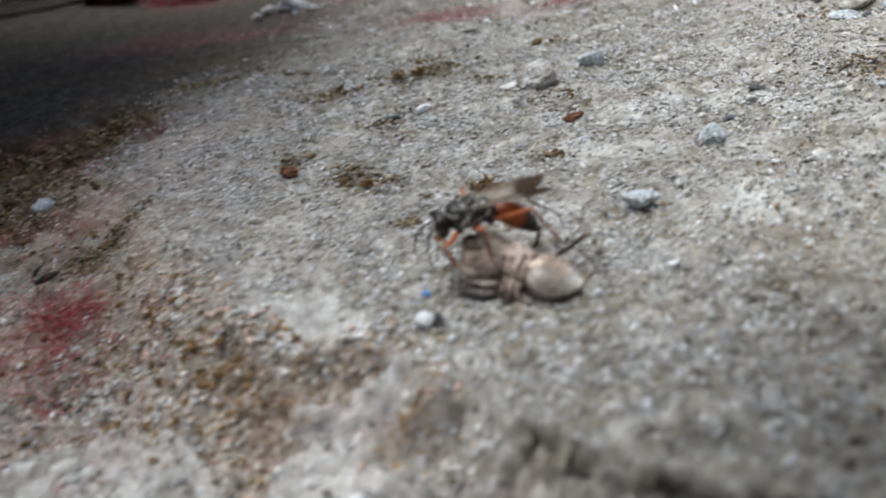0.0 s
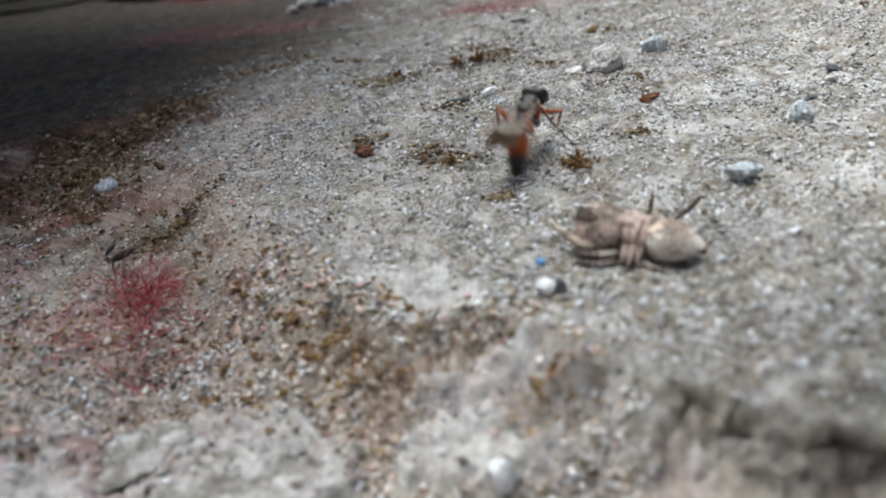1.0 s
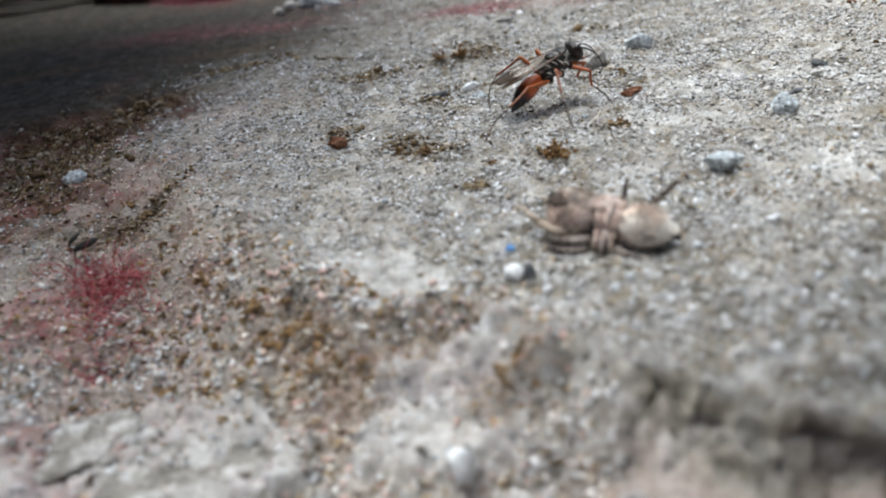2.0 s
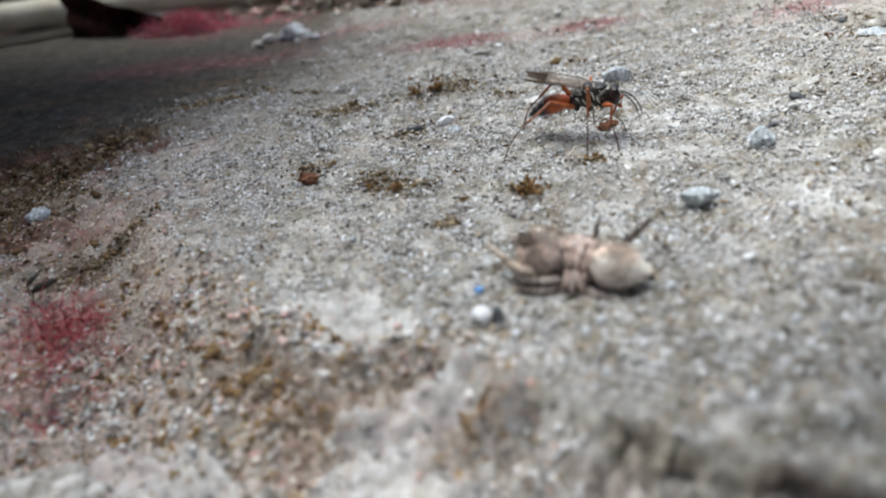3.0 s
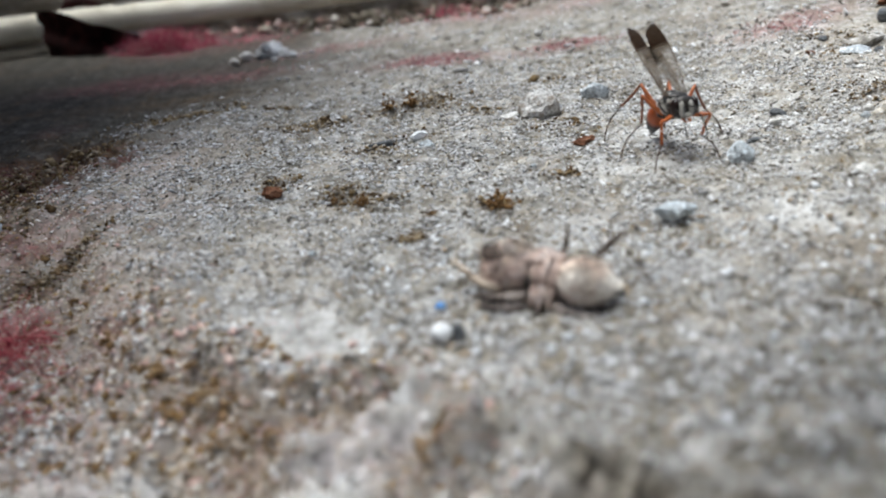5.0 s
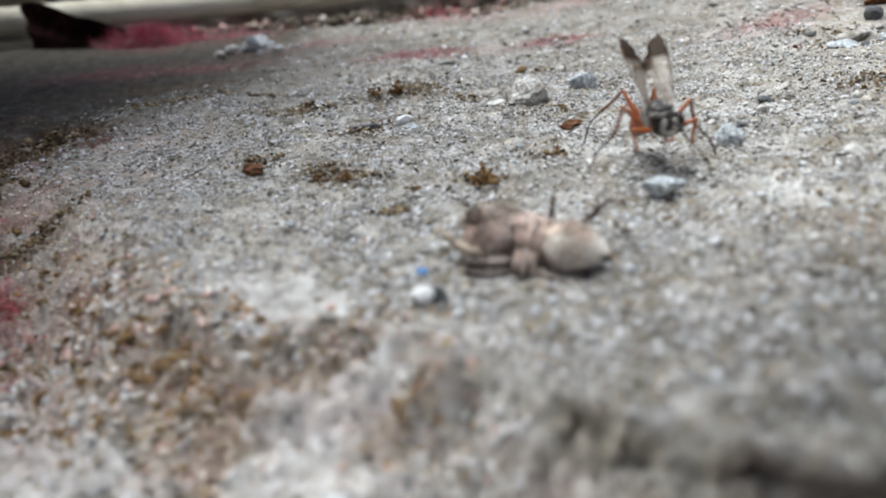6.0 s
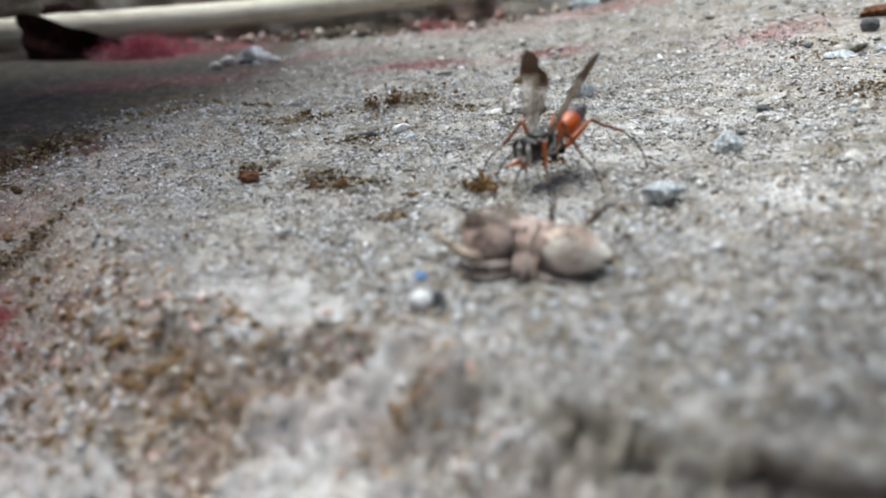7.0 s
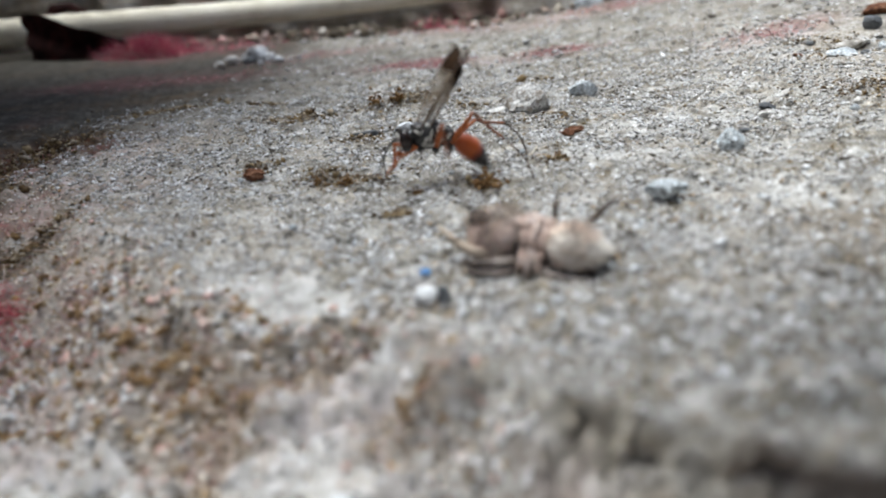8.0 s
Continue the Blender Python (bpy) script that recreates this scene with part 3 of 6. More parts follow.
def ground():
    xs = axis_steps(-27, 27, 0.16, (-2500, 2500), 1.045)
    ys = axis_steps(5, 72, 0.16, (-2500, 2500), 1.04)
    X, Y = np.meshgrid(xs, ys)
    Z = height(X, Y)
    d = inside(X, Y)
    broken = step(-0.5, 2.5, X) * step(0.1, -0.4, d) * step(-3.5, -1.4, d)
    me = grid_mesh("ground", np.stack([X + 0.3 * broken * fbm(Z, X, 0.9, 3, 20), Y + undercut(X, Y) + 0.5 * broken * fbm(X, Z, 1.0, 3, 19), Z], -1) * MM, len(xs), len(ys), M_GROUND)
    pit = 1 - step(-2.0, 0.0, d)
    face = chipped_face(X, Y)
    red = 0.45 * spot(X, Y, -24.8, 42.0, 2.0, 2.8) + 0.8 * spot(X, Y, 4.5, 86.5, 5.5, 2.6, -8) + 0.7 * spot(X, Y, 17.8, 83.5, 4.4, 2.0) + 0.5 * spot(X, Y, -21, 93, 10, 2.6, -6)
    red += 0.8 * spot(X, Y, -28.5, 118, 5, 5) + 0.2 * spot(X, Y, -18, 113, 8, 4) + 0.5 * spot(X, Y, -31, 97, 7, 3) + 0.8 * spot(X, Y, 36, 72, 6, 2.5, 20) + 0.9 * spot(X, Y, 42, 107, 18, 4) + 0.8 * spot(X, Y, 12, 112, 6, 3) + 0.5 * spot(X, Y, -6, 102, 9, 2.0, 12)
    red += 0.4 * mossy_hollow(X, Y) * step(-0.1, 0.5, fbm(X, Y, 2.5, 3, 58)) + 0.25 * spot(X, Y, -18, 38, 4, 4) + 0.35 * spot(X, Y, -26, 37, 4, 4) + 0.4 * spot(X, Y, -9.5, 28.5, 2.5, 1.8) + 0.22 * pit * step(0.0, 0.6, fbm(X, Y, 5, 3, 21)) + 0.5 * spot(X, Y, 5, 15.5, 9, 4, -35) * step(-1.6, -3.0, d) + 0.3 * step(0.1, 0.6, fbm(X, Y, 6, 3, 23)) * step(-20, -28, X) * step(72, 56, Y) + 0.25 * step(0.3, 0.7, fbm(X, Y, 7, 3, 23)) * step(-8, -20, X) * step(90, 60, Y)
    # mauve-brown bloom over the old crust beside the hollow
    red += 0.30 * step(-11, -22, X) * step(76, 58, Y) * step(-0.5, 0.3, fbm(X, Y, 3.5, 4, 25))
    moss = 1.6 * mossy_hollow(X, Y) + 0.28 * step(-10, -22, X) * step(80, 62, Y) * step(-0.3, 0.4, fbm(X, Y, 1.5, 3, 39)) + 0.55 * step(0.1, 0.5, fbm(X, Y, 2.0, 3, 34)) * step(-17, -25, X) * step(72, 60, Y) + 0.35 * spot(X, Y, -2.2, 25.8, 1.9, 1.2) + 0.9 * spot(X, Y, -32, 54, 6, 9) + 0.8 * spot(X, Y, -23.5, 48.5, 4.2, 0.8, 38)
    moss += 0.6 * spot(X, Y, -22, 84, 12, 2, -6) + 0.5 * spot(X, Y, -37.5, 85.8, 5, 0.8, 10) + 0.5 * spot(X, Y, 17, 33.5, 2.5, 1.6) + 0.35 * step(0.35, 0.7, fbm(X, Y, 9, 3, 33)) + 0.4 * step(0.25, 0.6, fbm(X, Y, 2.2, 3, 35)) + 0.12 * pit * step(0.1, 0.6, fbm(X, Y, 4.5, 3, 37)) + 0.06 * brown_litter(X, Y)
    for cx, cy, rx, ry, up in MOSS_BEDS:
        moss += 0.9 * spot(X, Y, cx, cy, rx * 0.8, ry * 0.8, 10)
    pale = 0.68 * face + 1.0 * mortar(X, Y) * (0.6 + 0.8 * step(-0.3, 0.3, fbm(X, Y, 1.3, 3, 96))) + 0.35 * spot(X, Y, -21, 37.0, 4.5, 3.5) + 0.7 * step(-3, 9, X) * step(74, 54, Y) * step(30, 38, Y) * step(-0.2, 0.6, fbm(X, Y, 5, 3, 49)) + 0.5 * step(0.3, 0.75, fbm(X, Y, 2.4, 3, 41)) * (1 - 0.5 * pit)
    # shade painted into the colour of the broken front face, below its lip
    face_shade = 0.4 * step(-1.0, 2.5, X) * step(0.3, -0.35, d) * step(-3.0, -1.4, d) * step(-0.35, 0.35, fbm(X, Y, 0.9, 3, 65))
    # silty film, plus shade painted in towards the walls and under the lip
    silt_shade = 0.95 * silt_shade_at(X, Y) + 0.30 * step(62, 92, Y) + face_shade + 0.9 * step(-21, -30, X) * step(41, 52, Y) * step(-0.4, 0.3, fbm(X, Y, 2.2, 3, 67)) + 0.20 * step(0.1, 0.7, fbm(X, Y, 1.6, 3, 43)) * (1 - face)
    tan = 0.7 * (1 - step(-3.0, 1.5, d)) + 0.5 * step(-8, -20, X) * step(80, 60, Y) + 0.45 * step(0.0, 0.6, fbm(X, Y, 14, 2, 45)) * (1 - face)
    # plain concrete further off
    close = 1 - step(160, 320, np.hypot(X, Y - 50))
    for n, v in (("red", red), ("moss", moss), ("pale", pale), ("silt_shade", silt_shade), ("tan", tan)):
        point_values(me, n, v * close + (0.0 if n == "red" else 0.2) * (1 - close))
    ob = new("ground", me)
    return tagged(ob, "weathered grey concrete slab with a broken edge, moss and crimson stains", "ground", kind="structure")


def wall_line(x):
    return np.interp(x, [-300, -60, -28, 6, 16, 26, 34, 64, 300], [141, 142, 141, 139, 136, 124, 115, 113, 108])


def back_wall():
    xs = axis_steps(-75, 80, 0.8, (-700, 700), 1.12)
    n_up = 90
    zs = np.concatenate([np.linspace(-6, 22, n_up), np.array([24.0, 26.0, 28.0, 29.0])])
    X, Zm = np.meshgrid(xs, zs)
    rough = 1.5 * fbm(X, Zm, 9, 4, 51) + 0.5 * fbm(X, Zm, 2.5, 2, 55)
    Y = wall_line(X) + rough + 0.12 * Zm
    front = np.stack([X, Y, Zm], -1)
    back = np.stack([X[-1], Y[-1] + 120, Zm[-1]], -1)[None]
    back2 = np.stack([X[-1], Y[-1] + 120, Zm[-1] * 0 - 6], -1)[None]
    co = np.concatenate([front, back, back2]) * MM
    me = grid_mesh("wall_back", co, len(xs), len(zs) + 2, M_GROUND)
    W, V = np.meshgrid(xs, np.concatenate([zs, [29, -6]]))
    point_values(me, "red", 0.8 * np.exp(-(V - 4) ** 2 / 40) * step(0.0, 0.5, fbm(W, V, 12, 2, 61)) + 0.8 * spot(W, V, -32, 11, 4, 3))
    point_values(me, "moss", 0.5 + 0.7 * fbm(W, V, 8, 3, 63))
    point_values(me, "pale", 0.5 * step(0.2, 0.6, fbm(W, V, 7, 2, 65)))
    point_values(me, "silt_shade", np.zeros_like(W))
    point_values(me, "tan", np.full_like(W, 0.3))
    return tagged(new("wall_back", me), "rough dark masonry wall foot with crimson stains", "wall", kind="structure")


def side_shade_wall():
    """Unseen masonry wall added beside the slab; its jutting upper course shades it."""
    ys = axis_steps(-60, 220, 4, (-500, 700), 1.2)
    prof = [(-95, -8, 0), (-93, 10, 0), (-92, 26, 0), (-92, 40, 0), (-90, 42, 0.05), (-80, 44, 0.2), (-65, 45, 0.55), (-48, 46, 0.95), (-44, 48, 1), (-43, 64, 1), (-43, 96, 1), (-47, 100, 1), (-110, 102, 0), (-215, 102, 0), (-215, -8, 0)]
    Yg = np.tile(ys, (len(prof), 1))
    X = np.array([p[0] for p in prof], float)[:, None] + 1.6 * fbm(Yg, Yg * 0 + 3.0, 20, 3, 71)
    jut = np.array([p[2] for p in prof], float)[:, None]
    X = X + jut * (43 + np.interp(Yg, [-500, 10, 35, 50, 70, 92, 110, 122, 134, 300], [-84, -82, -54, -38, -29, -21, -18, -42, -80, -84]))
    Zg = np.array([p[1] for p in prof], float)[:, None] + 0.8 * fbm(Yg, Yg * 0 + 9.0, 15, 3, 73)
    me = grid_mesh("shade_wall_side", np.stack([X, Yg, Zg], -1) * MM, len(ys), len(prof), M_GROUND)
    for n in ("red", "moss", "pale", "silt_shade", "tan"):
        point_values(me, n, np.full((len(prof), len(ys)), 0.25))
    return tagged(new("shade_wall_side", me), "unseen rough grey masonry wall, added to shade the slab with its jutting upper course", "wall", kind="structure")


def front_shade_wall():
    """Unseen wall added behind and beside the viewer to shade the slab's near edge."""
    xs = axis_steps(2, 120, 3, (1, 700), 1.2)
    prof = [(-8, -8), (-9, 10), (-9, 24), (-6, 28), (8, 26), (30, 27), (33, 30), (33, 90), (27, 94), (-140, 96), (-140, -8)]
    Xg = np.tile(xs, (len(prof), 1))
    Y = np.array([p[0] for p in prof], float)[:, None] + 1.5 * fbm(Xg, Xg * 0 + 5.0, 18, 3, 77) - 0.5 * np.clip(13 - Xg, 0, 20)
    Zg = np.array([p[1] for p in prof], float)[:, None] + 0 * Xg
    me = grid_mesh("shade_wall_front", np.stack([Xg, Y, Zg], -1)[:, ::-1] * MM, len(xs), len(prof), M_GROUND)
    for n in ("red", "moss", "pale", "silt_shade", "tan"):
        point_values(me, n, np.full((len(prof), len(xs)), 0.2))
    return tagged(new("shade_wall_front", me), "unseen rough grey masonry wall foot, added behind the viewer to shade the near edge", "wall", kind="structure")


# ---- loose grit: many tiny broken grains, strewn on the slab ----
OCT_V = np.array([(1, 0, 0), (-1, 0, 0), (0, 1, 0), (0, -1, 0), (0, 0, 1), (0, 0, -1)], float)
OCT_F = np.array([(0, 2, 4), (2, 1, 4), (1, 3, 4), (3, 0, 4), (2, 0, 5), (1, 2, 5), (3, 1, 5), (0, 3, 5)])


def grains(name, xy, sizes, mat, label, category, seed, long=1.6, sink=0.25):
    rng = np.random.RandomState(seed)
    n = len(xy)
    x, y = xy[:, 0], xy[:, 1]
    z = height(x, y)
    a, tilt = rng.uniform(0, 2 * np.pi, n), rng.normal(0, 0.35, n)
    sc = np.stack([sizes * rng.uniform(1.0, long, n), sizes * rng.uniform(0.5, 1.0, n), sizes * rng.uniform(0.35, 0.85, n)], -1)
    v = OCT_V[None] * sc[:, None] + rng.normal(0, 0.16, (n, 6, 3)) * sizes[:, None, None]
    ct, st = np.cos(tilt)[:, None], np.sin(tilt)[:, None]
    vx, vz = v[..., 0] * ct - v[..., 2] * st, v[..., 0] * st + v[..., 2] * ct
    ca, sa = np.cos(a)[:, None], np.sin(a)[:, None]
    vx, vy = vx * ca - v[..., 1] * sa, vx * sa + v[..., 1] * ca
    co = np.stack([vx + x[:, None], vy + y[:, None], vz + (z + sizes * sink)[:, None]], -1) * MM
    f = (OCT_F[None] + 6 * np.arange(n)[:, None, None]).reshape(-1, 3)
    me = bpy.data.meshes.new(name)
    me.vertices.add(6 * n)
    me.vertices.foreach_set("co", co.astype(np.float32).ravel())
    me.loops.add(f.size)
    me.loops.foreach_set("vertex_index", f.astype(np.int32).ravel())
    me.polygons.add(len(f))
    me.polygons.foreach_set("loop_start", np.arange(0, f.size, 3, dtype=np.int32))
    me.update(calc_edges=True)
    me.materials.append(mat)
    return tagged(new(name, me), label, category, kind="stuff")


def strewn(n, lo, hi, seed, keep=None):
    rng = np.random.RandomState(seed)
    p = np.stack([rng.uniform(lo[0], hi[0], n), rng.uniform(lo[1], hi[1], n)], -1)
    if keep is not None:
        p = p[keep(p[:, 0], p[:, 1], rng.uniform(0, 1, n))]
    return p


def grit():
    rng = np.random.RandomState(3)
    p = strewn(240000, (-27, 20), (42, 86), 11, lambda x, y, r: (inside(x, y) > 0.1) & (r < (0.22 + 0.78 * step(-0.4, 0.5, fbm(x, y, 4, 4, 81))) * (1 - 0.8 * silt_shade_at(x, y)) * (1 - 0.92 * chipped_face(x, y)) * (1 - 0.93 * mossy_hollow(x, y)) * step(42, 30, x) * step(86, 64, y)))
    grains("fine_grit", p, np.minimum(np.exp(rng.normal(np.log(0.056), 0.5, len(p))), 0.17), M_GRAIN, "fine grey and white stone grit strewn over the slab", "grit", 1, 2.6)
    p = strewn(60000, (-34, 20), (40, 84), 15, lambda x, y, r: (inside(x, y) > 0.2) & (r < (0.10 + 0.9 * step(0.05, 0.6, fbm(x, y, 2.6, 4, 83))) * (1 - 0.9 * chipped_face(x, y)) * step(84, 64, y)))
    grains("dark_crumbs", p, np.minimum(np.exp(rng.normal(np.log(0.055), 0.45, len(p))), 0.15), M_LITTER, "dark brown crumbs of dirt in the slab's pores", "grit", 6, 2.0, 0.1)
    p = strewn(2600, (-6, 17), (26, 40), 19, lambda x, y, r: inside(x, y) > 0.3)
    grains("coarse_grit", p, np.minimum(np.exp(rng.normal(np.log(0.14), 0.4, len(p))), 0.30), M_COARSE, "coarse pale, blue-grey and ochre grains set in the slab", "grit", 8, 1.5, -0.1)
    p = strewn(9000, (-60, 70), (70, 125), 12, lambda x, y, r: r < 1 - 1.5 * silt_shade_at(x, y))
    grains("far_grit", p, np.exp(rng.normal(np.log(0.12), 0.5, len(p))), M_GRAIN, "grey stone grit at the back of the slab", "grit", 2, 2.0)
    p = strewn(150000, (-36, 16), (14, 60), 13, lambda x, y, r: (inside(x, y) < 1.2) & (x < 0) & ((r < (0.16 + 0.12 * brown_litter(x, y)) * (1 - 0.8 * mortar(x, y)))))
    grains("pit_grit", p, np.minimum(np.exp(rng.normal(0, 0.45, len(p))) * (0.065 + 0.045 * step(44, 36, p[:, 1])), 0.30), M_PIT, "brown, pink and pale grit in the hollow", "grit", 3, 1.9)
    p = strewn(70000, (-36, 14), (16, 50), 14, lambda x, y, r: (inside(x, y) < 0.4) & (x < 1) & (r < (0.25 + 0.5 * step(-0.2, 0.4, fbm(x, y, 3, 2, 85)) - 0.4 * brown_litter(x, y)) * (1 - 0.75 * mortar(x, y))))
    grains("rubble_grit", p, np.minimum(np.exp(rng.normal(0, 0.5, len(p))) * (0.062 + 0.04 * step(44, 36, p[:, 1])), 0.24), M_GRAIN, "pale and grey rubble grit in the hollow", "grit", 9, 1.8)
    p = strewn(5200, (-34, 112), (60, 140), 18, lambda x, y, r: (y > np.interp(x, [-60, -24, -10, 2, 25, 45, 90], [150, 126, 118, 115, 113, 112, 112]) - 1) & (y < wall_line(x) + 1) & (r < 0.8))
    grains("wall_foot_gravel", p, np.minimum(np.exp(rng.normal(np.log(0.34), 0.55, len(p))), 1.1), M_GRAVEL, "brown and grey gravel heaped along the wall foot", "gravel", 7, 1.5, 0.4)
    mossy = [(1.2, 67.8, 3.6, 1.2, 300), (-3.4, 47.6, 1.9, 1.1, 110), (-5.4, 49.4, 1.5, 0.9, 80), (31, 51.5, 2.4, 3.0, 260), (36, 64, 4, 4, 160), (-9.6, 53.0, 1.3, 0.9, 110), (-2.9, 57.6, 1.5, 0.4, 60), (3.2, 44.1, 0.8, 0.6, 100), (8.2, 47, 1.0, 0.5, 110), (-7.2, 66.6, 2.2, 1.3, 300), (-19.5, 76, 3.4, 0.9, 300), (-10, 74.6, 1.4, 0.5, 60), (-15.6, 78, 1.2, 0.5, 50), (-33, 63, 8, 4.0, 3000), (-27.5, 69.3, 2.6, 0.7, 500), (-31, 56, 4, 5, 1100), (-23.5, 48.5, 3.0, 0.5, 420), (-13.5, 33.6, 3.0, 2.0, 80), (0.3, 60.5, 1.6, 1.0, 60), (11, 58, 3, 1.5, 80), (-1.6, 41.6, 0.6, 0.6, 120), (3, 72, 3, 1.2, 90), (13, 70.5, 2.4, 1.0, 70), (6, 64.5, 1.6, 0.8, 60)]
    pts = []
    for cx, cy, rx, ry, n in mossy:
        q = rng.normal(0, 0.6, (n, 2)) * (rx, ry)
        if cx < -22:
            q = q @ np.array([[0.77, 0.64], [-0.64, 0.77]])
        pts.append(q + (cx, cy))
    p = np.concatenate(pts)
    p = np.concatenate([p, p + rng.normal(0, 0.3, p.shape)])
    grains("moss_litter", p, np.exp(rng.normal(np.log(0.075), 0.5, len(p))), M_LITTER, "crumbs of dry brown moss and litter", "litter", 4, 1.7, 0.5)


def fuzz(name, spots, mat, label, seed, length=1.6, radius=0.035, category="alga"):
    """A mat of fine curled threads, joined."""
    rng = np.random.RandomState(seed)
    xy, tall = [], []
    for cx, cy, rx, ry, n, t in spots:
        xy.append(rng.normal(0, 0.5, (n, 2)) * (rx, ry) + (cx, cy))
        tall.append(np.full(n, t))
    xy, tall = np.concatenate(xy), np.concatenate(tall)
    n = len(xy)
    p = np.stack([xy[:, 0], xy[:, 1], height(xy[:, 0], xy[:, 1]) - 0.05], -1)
    d = np.stack([rng.normal(size=n), rng.normal(size=n), rng.uniform(0.3, 1.5, n) * tall], -1)
    d /= np.linalg.norm(d, axis=1, keepdims=True)
    reach = (length * rng.uniform(0.5, 1.3, n))[:, None]
    ring = np.array([(math.cos(2.1 * j), math.sin(2.1 * j), 0.5 * math.sin(2.1 * j)) for j in range(3)])
    rows = []
    for k in range(5):
        rows.append(p[:, None] + radius * (1 - 0.15 * k) * ring[None])
        d = d + rng.normal(0, 0.6, (n, 3))
        d[:, 2] *= np.minimum(1.0, 0.35 + tall)
        d /= np.linalg.norm(d, axis=1, keepdims=True)
        p = p + d * reach / 4
    co = np.stack(rows, 1).reshape(-1, 3) * MM
    quads = np.array([(3 * k + j, 3 * k + (j + 1) % 3, 3 * k + 3 + (j + 1) % 3, 3 * k + 3 + j) for k in range(4) for j in range(3)])
    f = (quads[None] + 15 * np.arange(n)[:, None, None]).reshape(-1, 4)
    me = bpy.data.meshes.new(name)
    me.vertices.add(len(co))
    me.vertices.foreach_set("co", co.astype(np.float32).ravel())
    me.loops.add(f.size)
    me.loops.foreach_set("vertex_index", f.astype(np.int32).ravel())
    me.polygons.add(len(f))
    me.polygons.foreach_set("loop_start", np.arange(0, f.size, 4, dtype=np.int32))
    me.update(calc_edges=True)
    me.materials.append(mat)
    me.shade_smooth()
    return tagged(new(name, me), label, category, kind="stuff")


# ---- pebbles and litter as things of their own ----
def pebble(name, x, y, size, mat, label, seed, turn=0.0, lift=0.35, cuts=7, rough=0.1, group="pebbles on the slab", category="pebble", taper=0.0):
    ob = new(name, mesh_of(stone(size, seed, cuts, rough), name, mat, True))
    if taper:
        top = size[2] * MM
        for v in ob.data.vertices:
            k = 1 - taper * max(0.0, min(1.0, (0.35 * top - v.co.z) / (1.2 * top)))
            v.co.x, v.co.y = v.co.x * k, v.co.y * k
    ob.data.shade_smooth()
    ob.data.set_sharp_from_angle(angle=radians(24))
    ob.matrix_basis = at_mm(x, y, ground_z(x, y) + size[2] * lift, 0, 0, turn)
    return tagged(ob, label, category, group)


